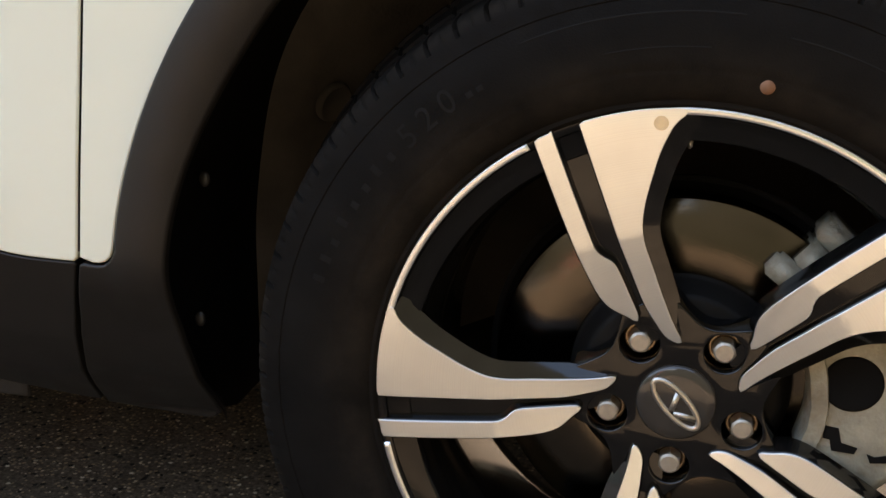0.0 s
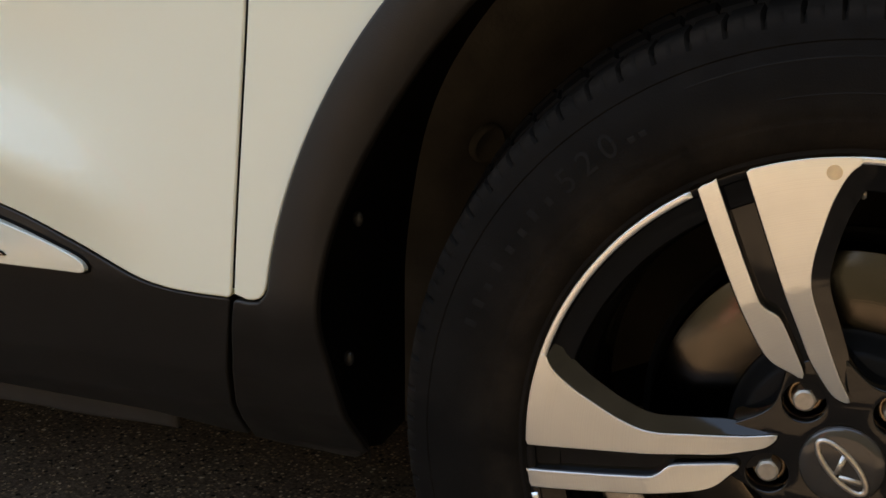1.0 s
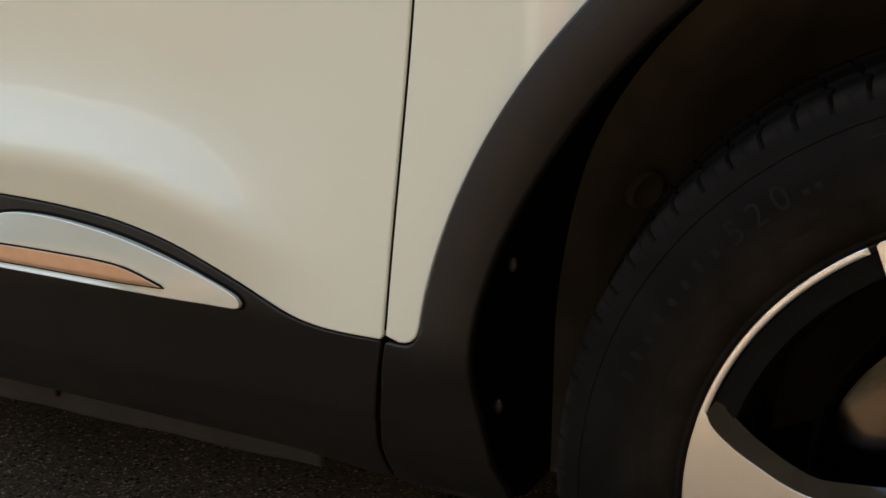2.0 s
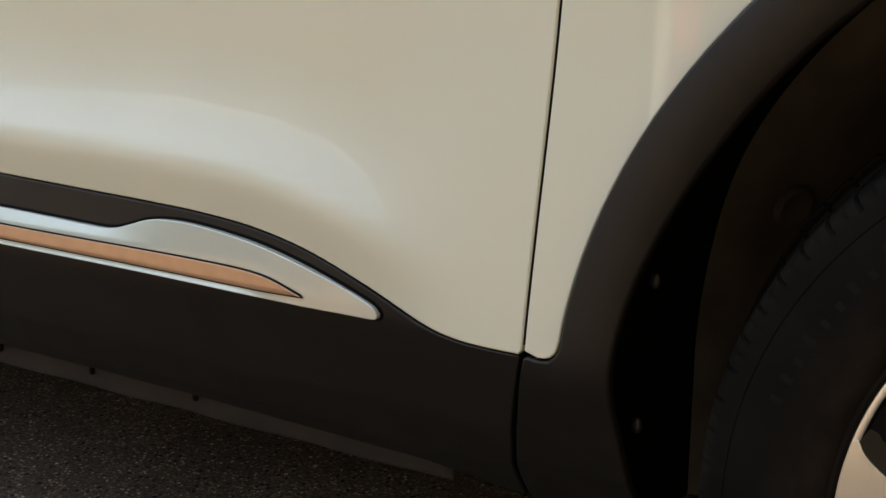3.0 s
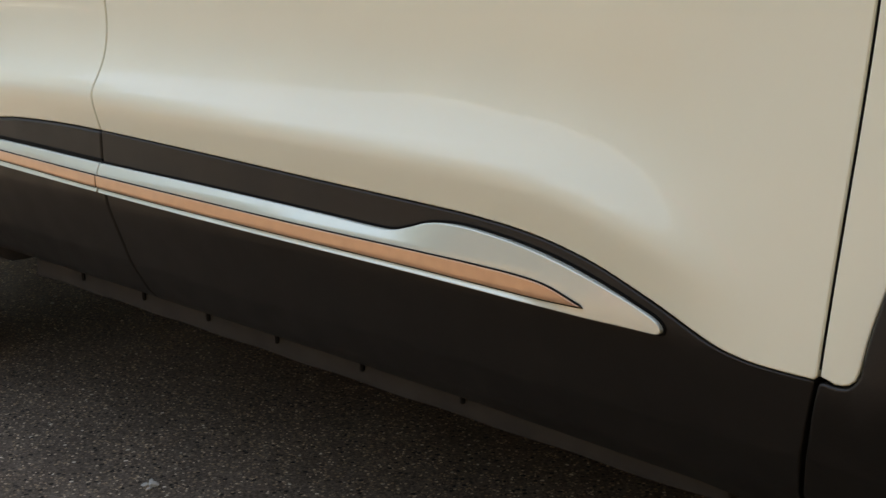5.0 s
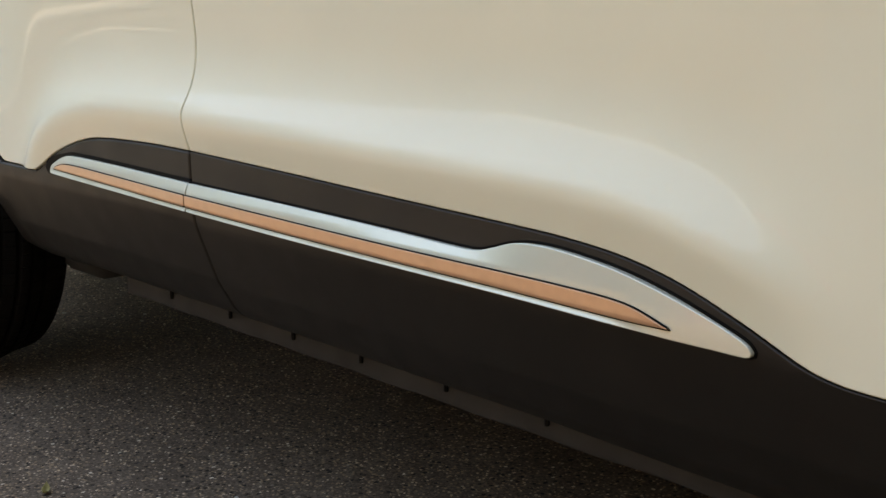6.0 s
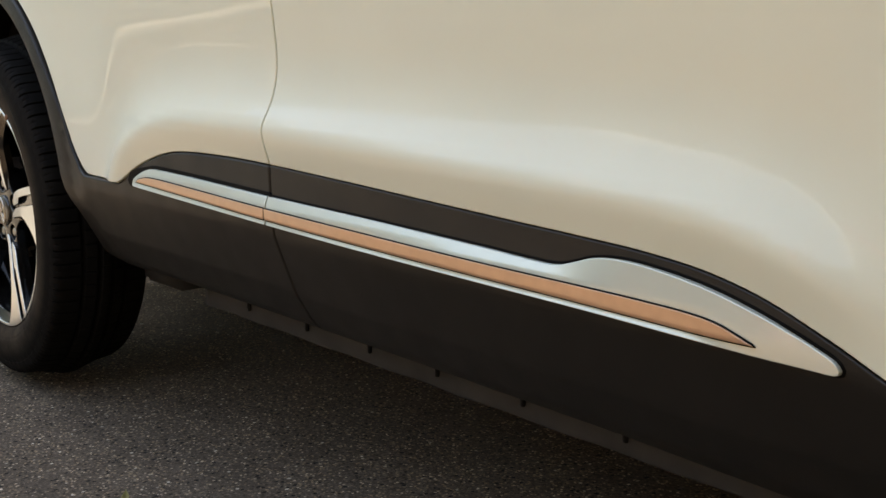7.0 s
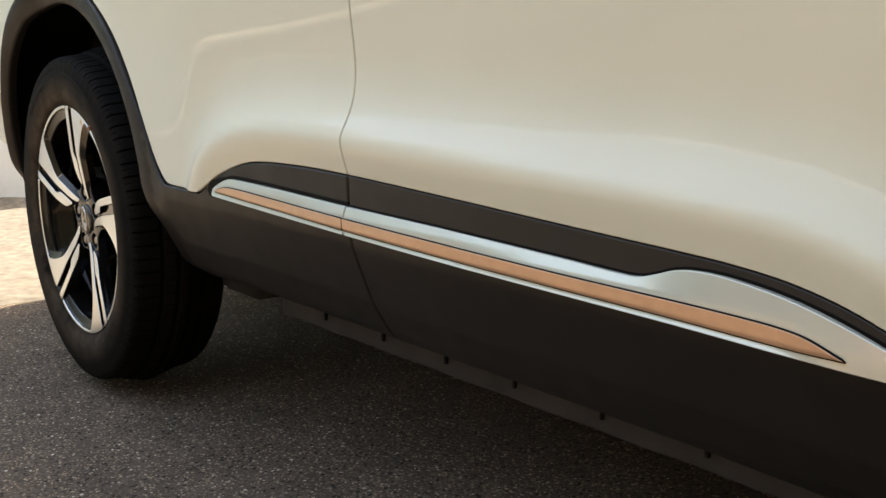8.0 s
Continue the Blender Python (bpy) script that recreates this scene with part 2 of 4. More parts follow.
# ---- mesh tools ----
def part(name, bm, mat, parent=None, label="", smooth=True):
    me = bpy.data.meshes.new(name)
    if smooth:
        for f in bm.faces:
            f.smooth = True
    bm.to_mesh(me)
    bm.free()
    me.materials.append(mat)
    ob = new(name, me)
    ob.parent = parent
    if label:
        ob["label"] = label
    return ob


def raw(name, verts, faces, mat, parent=None, label="", normals=None, smooth=True):
    me = bpy.data.meshes.new(name)
    me.from_pydata(verts, [], faces)
    if smooth:
        me.polygons.foreach_set("use_smooth", [True] * len(me.polygons))
    if normals is not None:
        me.normals_split_custom_set_from_vertices(normals)
    me.materials.append(mat)
    ob = new(name, me)
    ob.parent = parent
    if label:
        ob["label"] = label
    return ob


def spline(points, step=0.006):
    """Catmull-Rom through 2D points, evenly resampled."""
    p = np.array(points, float)
    q = np.vstack([2 * p[0] - p[1], p, 2 * p[-1] - p[-2]])
    out = []
    for i in range(1, len(q) - 2):
        a, b, c, d = q[i - 1:i + 3]
        n = max(2, int(np.hypot(*(c - b)) / 0.002))
        for k in range(n):
            t = k / n
            out.append(0.5 * (2 * b + (c - a) * t + (2 * a - 5 * b + 4 * c - d) * t * t + (3 * b - a - 3 * c + d) * t ** 3))
    out.append(q[-2])
    return evenly(out, step)


def evenly(points, step):
    p = np.array(points, float)
    d = np.concatenate([[0], np.cumsum(np.hypot(*np.diff(p, axis=0).T))])
    n = max(2, int(round(d[-1] / step)) + 1)
    s = np.linspace(0, d[-1], n)
    return [tuple(v) for v in np.stack([np.interp(s, d, p[:, 0]), np.interp(s, d, p[:, 1])], 1)]


def arc(cx, cz, r, a0, a1, step=0.006):
    n = max(2, int(abs(radians(a1 - a0)) * r / step))
    return [(cx + r * math.cos(radians(a0 + (a1 - a0) * i / n)), cz + r * math.sin(radians(a0 + (a1 - a0) * i / n))) for i in range(n + 1)]


def front_edge(a0, a1, extra=0.0):
    """The edge between the front flare and the paint: nearly round, a little wider low down at the rear."""
    n = 220
    out = []
    for i in range(n + 1):
        a = a0 + (a1 - a0) * i / n
        r = R_FLARE + extra + 0.0062 * float(np.clip((a - 138) / 32, 0, 1)) ** 1.2
        out.append((ARCH_F + r * math.cos(radians(a)), ARCH_Z + r * math.sin(radians(a))))
    return out


def rear_edge(a0, a1, extra=0.002):
    """The outer edge of the rear flare, tapering towards the rear bumper."""
    out = []
    for i in range(221):
        a = a0 + (a1 - a0) * i / 220
        r = R_FLARE + extra - 0.035 * float(np.clip((a - 95) / 45, 0, 1)) + float(np.interp(a, [11, 16, 21, 26, 32, 38], [0.0400, 0.0215, 0.0130, 0.0070, 0.0025, 0.0]))
        out.append((ARCH_R + r * math.cos(radians(a)), ARCH_Z + r * math.sin(radians(a))))
    return out


def closed(*runs, step=0.006):
    """One outline out of several runs of points, straight between them, evenly resampled and counter-clockwise."""
    pts = [p for run in runs for p in run]
    pts.append(pts[0])
    out = evenly(pts, step)[:-1]
    a = np.array(out)
    area = np.sum(a[:, 0] * np.roll(a[:, 1], -1) - np.roll(a[:, 0], -1) * a[:, 1])
    return out if area > 0 else out[::-1]


def inset(outline, d):
    p = np.array(outline)
    t = np.roll(p, -1, 0) - np.roll(p, 1, 0)
    t /= np.maximum(np.hypot(t[:, 0], t[:, 1])[:, None], 1e-9)
    m = np.stack([t[:, 1], -t[:, 0]], 1)
    return p - m * d, m


def inside(poly, pts):
    p = np.array(poly)
    q = np.roll(p, -1, 0)
    hit = np.zeros(len(pts), bool)
    for (x0, z0), (x1, z1) in zip(p, q):
        cross = (z0 > pts[:, 1]) != (z1 > pts[:, 1])
        if cross.any():
            hit ^= cross & (pts[:, 0] < (x1 - x0) * (pts[:, 1] - z0) / (z1 - z0 + 1e-12) + x0)
    return hit


def panel(name, outline, surf, mat, parent, label="", r=0.0025, depth=0.012, grid=0.012):
    """A pressed sheet over an outline in the side plane: smooth face y = surf(x, z), rounded rim, turned-in edge."""
    core, m = inset(outline, r)
    xs = np.arange(core[:, 0].min(), core[:, 0].max(), grid)
    zs = np.arange(core[:, 1].min(), core[:, 1].max(), grid)
    g = np.array([(x + (grid / 2 if j % 2 else 0), z) for j, z in enumerate(zs) for x in xs])
    g = g[inside(core, g)] if len(g) else np.zeros((0, 2))
    if len(g):
        keep = np.ones(len(g), bool)
        for c in np.array_split(core, max(1, len(core) // 64)):
            keep &= (np.hypot(g[:, None, 0] - c[None, :, 0], g[:, None, 1] - c[None, :, 1]).min(1) > grid * 0.45)
        g = g[keep]
    n = len(core)
    pts = [Vector(p) for p in np.vstack([core, g])]
    cv, _, cf, origin, _, _ = delaunay_2d_cdt(pts, [], [list(range(n))], 1, 1e-6)
    place = {}
    for i, src in enumerate(origin):
        for s in src:
            place[s] = i
    xz = np.array([tuple(v) for v in cv])
    e = 0.0015

    def normal(q):
        dx = (surf(q[:, 0] + e, q[:, 1]) - surf(q[:, 0] - e, q[:, 1])) / (2 * e)
        dz = (surf(q[:, 0], q[:, 1] + e) - surf(q[:, 0], q[:, 1] - e)) / (2 * e)
        v = np.stack([dx, -np.ones(len(q)), dz], 1)
        return v / np.linalg.norm(v, axis=1)[:, None]

    y = surf(xz[:, 0], xz[:, 1])
    verts = [(a, b, c) for (a, c), b in zip(xz, y)]
    normals = [tuple(v) for v in normal(xz)]
    faces = [tuple(f) for f in cf]
    ring = [place.get(i, 0) for i in range(n)]
    m3 = np.stack([m[:, 0], np.zeros(n), m[:, 1]], 1)
    for a, extra in ((30, 0), (60, 0), (90, 0), (90, depth)):
        q, _ = inset(outline, r * (1 - math.sin(radians(a))))
        yy = surf(q[:, 0], q[:, 1]) + r * (1 - math.cos(radians(a))) + extra
        nn = normal(q) * math.cos(radians(a)) + m3 * math.sin(radians(a))
        start = len(verts)
        verts += [(x, b, z) for (x, z), b in zip(q, yy)]
        normals += [tuple(v / np.linalg.norm(v)) for v in nn]
        for i in range(n):
            j = (i + 1) % n
            faces.append((start + i, start + j, ring[j], ring[i]))
        ring = list(range(start, start + n))
    faces = [f for f in faces if len(set(f)) == len(f)]
    return raw(name, verts, faces, mat, parent, label, normals)


def revolve(profile, n, centre=(0, 0, 0), wrap=False, shift=None):
    """A bmesh turned round the y axis from (radius, y) pairs. shift(i, k, r, y) may change a point."""
    bm = bmesh.new()
    rows = []
    for i in range(n):
        a = 2 * math.pi * i / n
        row = []
        for k, (r, y) in enumerate(profile):
            if shift:
                r, y = shift(i, k, r, y)
            row.append(bm.verts.new((centre[0] + r * math.cos(a), centre[1] + y, centre[2] + r * math.sin(a))))
        rows.append(row)
    m = len(profile)
    for i in range(n):
        a, b = rows[i], rows[(i + 1) % n]
        for k in range(m - 1 + wrap):
            bm.faces.new((a[k], a[(k + 1) % m], b[(k + 1) % m], b[k]))
    bmesh.ops.remove_doubles(bm, verts=bm.verts, dist=1e-6)
    bmesh.ops.recalc_face_normals(bm, faces=bm.faces)
    return bm


def block(bm, x0, x1, y0, y1, z0, z1, bevel=0.0):
    vs = bmesh.ops.create_cube(bm, size=1)["verts"]
    for v in vs:
        v.co = ((x0 + x1) / 2 + v.co.x * (x1 - x0), (y0 + y1) / 2 + v.co.y * (y1 - y0), (z0 + z1) / 2 + v.co.z * (z1 - z0))
    if bevel:
        es = list({e for v in vs for e in v.link_edges})
        bmesh.ops.bevel(bm, geom=es, offset=bevel, segments=2, affect="EDGES")


def prism(bm, outline, y0, y1, grow=0.0, taper=0):
    """A plate over an outline (x, z) from y0 (front) to y1, the back grown by so much; y0 may follow a function of (x, z)."""
    def at(y, p):
        return y(p[0], p[1]) if callable(y) else y
    n = len(outline)
    back, _ = inset(outline, -grow)
    f = [bm.verts.new((p[0], at(y0, p), p[1])) for p in outline]
    g = [bm.verts.new((q[0], at(y1, p), q[1])) for p, q in zip(outline, back)]
    bm.faces.new(f)
    bm.faces.new(g[::-1])
    for i in range(n):
        bm.faces.new((g[i], g[(i + 1) % n], f[(i + 1) % n], f[i]))


# ---- the ground and what stands behind ----
GROUND = -0.010

def ground():
    bm = bmesh.new()
    bmesh.ops.create_grid(bm, x_segments=40, y_segments=40, size=300, matrix=Matrix.Translation((0, 0, GROUND)))
    tagged(part("ground", bm, ASPHALT, smooth=False), "worn grey asphalt with pale stone chips", "ground", kind="structure")


ground()


# ---- the car: side sheet ----
AX_F, AX_R, AXLE_Z = 0.0, -2.54, 0.34
ARCH_F, ARCH_R, ARCH_Z = 0.02, -2.60, 0.38
R_OPEN, R_FLARE = 0.410, 0.4580
GAP_R = -1.456
BELT = 0.98

# lower edge of the painted doors, and the trim along it, from the front to the rear
LOW = [(-0.440, 0.426), (-0.471, 0.4262), (-0.512, 0.4268), (-0.540, 0.4295), (-0.568, 0.4375), (-0.622, 0.4625), (-0.680, 0.4845), (-0.741, 0.4985),
       (-0.805, 0.5055), (-0.875, 0.5090), (-1.043, 0.5150), (-1.247, 0.5230), (-1.448, 0.5300), (-1.566, 0.5320), (-1.697, 0.5290), (-1.771, 0.5195),
       (-1.851, 0.4970), (-1.920, 0.4660), (-1.945, 0.4610), (-2.050, 0.4610)]
SILVER_TOP = [(-1.873, 0.4670), (-1.868, 0.4745), (-1.854, 0.4820), (-1.825, 0.4910), (-1.794, 0.4935), (-1.669, 0.4920), (-1.468, 0.4870), (-1.251, 0.4835), (-1.045, 0.4790), (-0.958, 0.4765),
              (-0.925, 0.4770), (-0.901, 0.4830), (-0.878, 0.4900), (-0.849, 0.4935), (-0.807, 0.4925), (-0.741, 0.4840), (-0.681, 0.4690), (-0.625, 0.4490), (-0.612, 0.4410), (-0.610, 0.4360)]
SILVER_LOW = [(-0.613, 0.4335), (-0.625, 0.4330), (-0.680, 0.4350), (-0.741, 0.4370), (-0.879, 0.4400), (-1.047, 0.4420), (-1.254, 0.4450), (-1.473, 0.4500), (-1.675, 0.4560), (-1.850, 0.4615), (-1.869, 0.4630)]
COPPER_TOP = [(-1.857, 0.4690), (-1.838, 0.4760), (-1.797, 0.4800), (-1.672, 0.4770), (-1.470, 0.4710), (-1.252, 0.4665), (-1.046, 0.4630), (-0.879, 0.4620), (-0.807, 0.4612), (-0.754, 0.4595), (-0.722, 0.4555), (-0.685, 0.4440)]
COPPER_LOW = [(-0.687, 0.4430), (-0.741, 0.4425), (-0.879, 0.4450), (-1.047, 0.4470), (-1.254, 0.4500), (-1.472, 0.4550), (-1.674, 0.4620), (-1.850, 0.4682)]



def proud(run, d=0.0085):
    # the trim stands proud of the plastic: its outline lies that much nearer
    return [(x + d * (-0.09 - x) / 0.79 * 0.7, z + d * (0.72 - z) / 0.79 * 0.7) for x, z in run]


SILVER_TOP, SILVER_LOW, COPPER_TOP, COPPER_LOW = proud(SILVER_TOP), proud(SILVER_LOW), proud([(x, z + 0.0006) for x, z in COPPER_TOP]), proud([(x, z + 0.0016) for x, z in COPPER_LOW])
low_run = np.array(spline(LOW, 0.004))
crest_run = np.array(spline(LOW[:15] + [(-1.771, 0.5195), (-1.835, 0.5020), (-1.890, 0.4720), (-1.930, 0.4300), (-1.955, 0.3800)], 0.004))
copper_run = np.array(spline(COPPER_TOP, 0.006))
copper_low_run = np.array(sorted(spline(COPPER_LOW, 0.006)))


def gap_front(z):
    return -0.4740 + (z - 0.428) * 0.075


def gap_sill(z):
    return float(np.interp(z, [0.24, 0.26, 0.309, 0.383, 0.428], [-0.525, -0.521, -0.507, -0.4875, -0.4740]))


def smoothstep(a, b, v):
    t = np.clip((v - a) / (b - a), 0, 1)
    return t * t * t * (t * (6 * t - 15) + 10)


RIDGE_S = np.array([-0.05, 0.0, 0.012, 0.023, 0.033, 0.042, 0.048, 0.054, 0.060, 0.071, 0.081, 0.090, 0.102, 0.116, 0.128, 0.140, 0.152, 0.167, 0.188, 0.224, 0.30, 0.40, 0.6])
RIDGE_Y = np.array([-0.034, -0.0428, -0.0466, -0.0495, -0.0520, -0.0534, -0.0530, -0.0512, -0.0477, -0.0413, -0.0362, -0.0326, -0.0288, -0.0260, -0.0248, -0.0243, -0.0245, -0.0253, -0.0270, -0.0300, -0.036, -0.044, -0.056])
fine_s = np.linspace(-0.05, 0.6, 1300)
fine_y = np.interp(fine_s, RIDGE_S, RIDGE_Y)
for _ in range(2):
    fine_y = np.convolve(np.pad(fine_y, 7, mode="edge"), np.ones(15) / 15, mode="valid")
broad_y = fine_y
for _ in range(3):
    broad_y = np.convolve(np.pad(broad_y, 60, mode="reflect", reflect_type="odd"), np.ones(121) / 121, mode="valid")
fine_y = fine_y + (broad_y - fine_y) * np.clip((fine_s - 0.14) / 0.08, 0, 1) ** 2 * (3 - 2 * np.clip((fine_s - 0.14) / 0.08, 0, 1))


# the side between the ridge's ends and the wheel arches: a shallow hollow
plain_z = np.linspace(0.30, 1.05, 751)
plain_y = np.interp(plain_z, [0.30, 0.40, 0.46, 0.52, 0.59, 0.66, 0.72, 0.80, 0.95, 1.05], [-0.0385, -0.0385, -0.0375, -0.0350, -0.0310, -0.0275, -0.0275, -0.0310, -0.0420, -0.049])
for _ in range(3):
    plain_y = np.convolve(np.pad(plain_y, 30, mode="edge"), np.ones(61) / 61, mode="valid")


def tail(x):
    """How far the side turns in towards the rear corner."""
    return 1.1 * np.maximum(-3.04 - np.asarray(x, float), 0) ** 2


def haunch(x, z):
    """The swell of the side behind the rear wheel's top, turning in again low down."""
    swell = np.interp(np.asarray(z, float), [0.30, 0.38, 0.436, 0.496, 0.579, 0.657, 0.75, 0.90], [0.025, 0.017, 0.006, -0.004, -0.015, -0.023, -0.025, -0.020])
    return smoothstep(-2.62, -2.80, np.asarray(x, float)) * swell


def skin(x, z):
    """The painted side sheet: a hollow above a ridge that follows the lower edge, fading out at both ends."""
    x, z = np.asarray(x, float), np.asarray(z, float)
    s = np.full(x.shape, 9.0)
    for c in np.array_split(crest_run, 12):
        s = np.minimum(s, np.sqrt((x[..., None] - c[:, 0]) ** 2 + (z[..., None] - c[:, 1]) ** 2).min(-1))
    ridge = np.interp(s, fine_s, fine_y)
    plain = np.interp(z, plain_z, plain_y)
    w = smoothstep(-0.50, -0.68, x) * smoothstep(-2.09, -1.88, x)
    y = plain * (1 - w) + ridge * w
    y = y + tail(x) + haunch(x, z)
    # the arches swell a little towards the flares
    for cx, swell in ((ARCH_F, 0.0), (ARCH_R, 0.010)):
        d = np.hypot(x - cx, z - ARCH_Z) - R_FLARE
        y = y - swell * np.exp(-np.maximum(d, 0) / 0.035) * smoothstep(0.44, 0.60, z)
    return y


def clad(x, z):
    """The black plastic below: leaning in towards the sill."""
    z = np.asarray(z, float)
    return np.interp(z, [0.25, 0.285, 0.31, 0.352, 0.414, 0.435, 0.46, 0.50, 0.55], [0.075, 0.036, 0.012, -0.012, -0.034, -0.041, -0.0435, -0.0435, -0.0435]) + 0 * np.asarray(x, float)


def flare(x, z):
    """Arch flares: slightly domed between the opening and the paint, running down into the sill plastic."""
    x, z = np.asarray(x, float), np.asarray(z, float)
    y = clad(x, z)
    for cx in (ARCH_F, ARCH_R):
        d = np.hypot(x - cx, z - ARCH_Z)
        w = smoothstep(0.54, 0.48, d)
        dome = -0.046 + 0.010 * ((d - 0.438) / 0.026) ** 2 * (d < 0.438) + 0.004 * np.clip((d - 0.438) / 0.026, 0, 1.2) ** 2
        low = clad(x, z)
        up = smoothstep(0.34, 0.47, z)
        y = y * (1 - w) + w * (dome * up + (low + 0.004) * (1 - up))
    return y + tail(x) + haunch(x, z)


def silver_skin(x, z):
    x, z = np.asarray(x, float), np.asarray(z, float)
    zo = np.interp(x, copper_run[:, 0], copper_run[:, 1])
    zl = np.interp(x, copper_low_run[:, 0], copper_low_run[:, 1])
    lean = 0.15 + 0.34 * smoothstep(-0.80, -0.97, x) * (1 - 0.35 * smoothstep(-1.2, -1.7, x))
    return -0.0535 + 0.006 * smoothstep(-0.70, -0.61, x) + np.maximum(z - zo - 0.0040, 0) * lean - 0.60 * np.maximum(zl - 0.0024 - z, 0) * smoothstep(-0.66, -0.78, x)


def groove_shade_skin(x, z):
    return flare(x, z) - 0.0012


def copper_skin(x, z):
    # a broad flat face, then a narrow bevel that turns in along the lower edge
    x, z = np.asarray(x, float), np.asarray(z, float)
    zo = np.interp(x, copper_low_run[:, 0], copper_low_run[:, 1])
    return -0.0566 + 0.42 * np.maximum(zo + 0.0024 - z, 0)


def black_inlay_skin(x, z):
    return -0.0553 + 0 * np.asarray(x, float) + 0 * np.asarray(z, float)


car = new("car")
tagged(car, "white car with black plastic cladding parked on asphalt", "car")


def between(run, x0, x1, step=0.005):
    """The stretch of a run of points between two places along the car, ends cut exactly."""
    r = np.array(run)
    if r[0, 0] > r[-1, 0]:
        r = r[::-1]
    xs = [x0] + [v for v in r[:, 0] if x0 < v < x1] + [x1]
    return [(v, float(np.interp(v, r[:, 0], r[:, 1]))) for v in xs]


G = 0.0013
low_pts = [tuple(p) for p in low_run]

# painted panels
front_door = panel("front_door", closed(
    between(low_pts, GAP_R + 0.0012, gap_front(0.428) - G),
    [(gap_front(z) - G, z) for z in np.linspace(0.45, BELT, 40)],
    [(GAP_R + 0.0012, BELT)]), skin, PAINT, car, "white painted front door with a sculpted lower ridge", r=0.0020, depth=0.005)
rear_door = panel("rear_door", closed(
    between(low_pts, -2.050, GAP_R - 0.0012),
    [(GAP_R - 0.0012, BELT), (-2.36, BELT)],
    rear_edge(60, 13, 0.006), [(-2.094, 0.4720), (-2.076, 0.4625)]), skin, PAINT, car, "white painted rear door cut round the wheel arch", r=0.0020, depth=0.005)
fender = panel("front_fender", closed(
    [(gap_front(0.430) + G, 0.430), (-0.4600, 0.4258), (-0.4510, 0.4270), (-0.4445, 0.4335)],
    front_edge(172, 8, 0.0022),
    [(0.70, 0.44), (0.78, 0.55), (0.78, 0.86), (0.2, BELT - 0.02)],
    [(gap_front(z) + G, z) for z in np.linspace(BELT, 0.45, 40)]), skin, PAINT, car, "white painted front fender", r=0.0020, depth=0.005)
quarter = panel("rear_quarter_panel", closed(
    rear_edge(168, 62, 0.006),
    [(-2.366, BELT), (-3.30, BELT), (-3.38, 0.80), (-3.30, 0.54), (-3.10, 0.475)]), skin, PAINT, car, "white painted rear quarter panel", r=0.0016)

# black strip just behind the gap, in place of the shade in it
gap_run = np.linspace(0.434, BELT, 40)
panel("door_gap_shade", closed([(gap_front(z) - 0.003, z) for z in gap_run], [(gap_front(z) + 0.003, z) for z in gap_run[::-1]]),
      lambda x, z: skin(x, z) + 0.0026, BLACK_AND_SHADE, front_door, "black strip standing for shade in the door gap", r=0.0004, depth=0.002)

# black plastic
def bottom(x):
    return np.interp(x, [-1.9, -1.3, -0.9, -0.62, -0.54, -0.37], [0.297, 0.294, 0.288, 0.274, 0.256, 0.245])


front_clad = panel("door_cladding", closed(
    [(v, bottom(v)) for v in np.linspace(GAP_R + 0.0016, gap_sill(0.254) - 0.0016, 120)],
    [(gap_sill(z) - 0.0016, z) for z in np.linspace(0.262, 0.42, 16)],
    [(x, z - 0.0010) for x, z in between(low_pts, GAP_R + 0.0016, gap_sill(0.424) - 0.0016)][::-1]),
    clad, CLAD, front_door, "black grained plastic lower door cladding", r=0.0018, grid=0.014)
rear_clad = panel("arch_cladding", closed(
    [(-2.150, 0.302), (-2.132, 0.294), (-2.06, 0.291), (-1.96, 0.293)], [(v, bottom(v)) for v in np.linspace(-1.88, GAP_R - 0.0016, 50)],
    [(x, z - 0.0010) for x, z in between(low_pts, -2.055, GAP_R - 0.0016)][::-1],
    [(-2.078, 0.4600), (-2.098, 0.4690)],
    rear_edge(13, 196),
    arc(ARCH_R, ARCH_Z, R_OPEN - 0.007, 197, 14),
    [(-2.172, 0.440), (-2.152, 0.396), (-2.149, 0.350), (-2.154, 0.315)]),
    flare, CLAD, rear_door, "black plastic rear arch flare running into the sill", r=0.004, grid=0.012, depth=0.012)
front_flare = panel("arch_flare", closed(
    [(gap_sill(0.250) + 0.0016, 0.250), (-0.44, 0.243), (-0.418, 0.243), (-0.408, 0.252), (-0.402, 0.285), (-0.401, 0.340)],
    [(ARCH_F + r * math.cos(a), ARCH_Z + r * math.sin(a)) for a, r in ((radians(d), R_OPEN + 0.011 * float(smoothstep(140, 178, d))) for d in range(180, 5, -1))],
    [(0.46, 0.36), (0.49, 0.42)],
    front_edge(7, 173),
    [(-0.4498, 0.4258), (-0.4600, 0.4244), (gap_sill(0.4260) + 0.0016, 0.4260)], [(gap_sill(z) + 0.0016, z) for z in np.linspace(0.42, 0.262, 16)]),
    flare, CLAD, fender, "black plastic front arch flare", r=0.003, grid=0.012, depth=0.005)

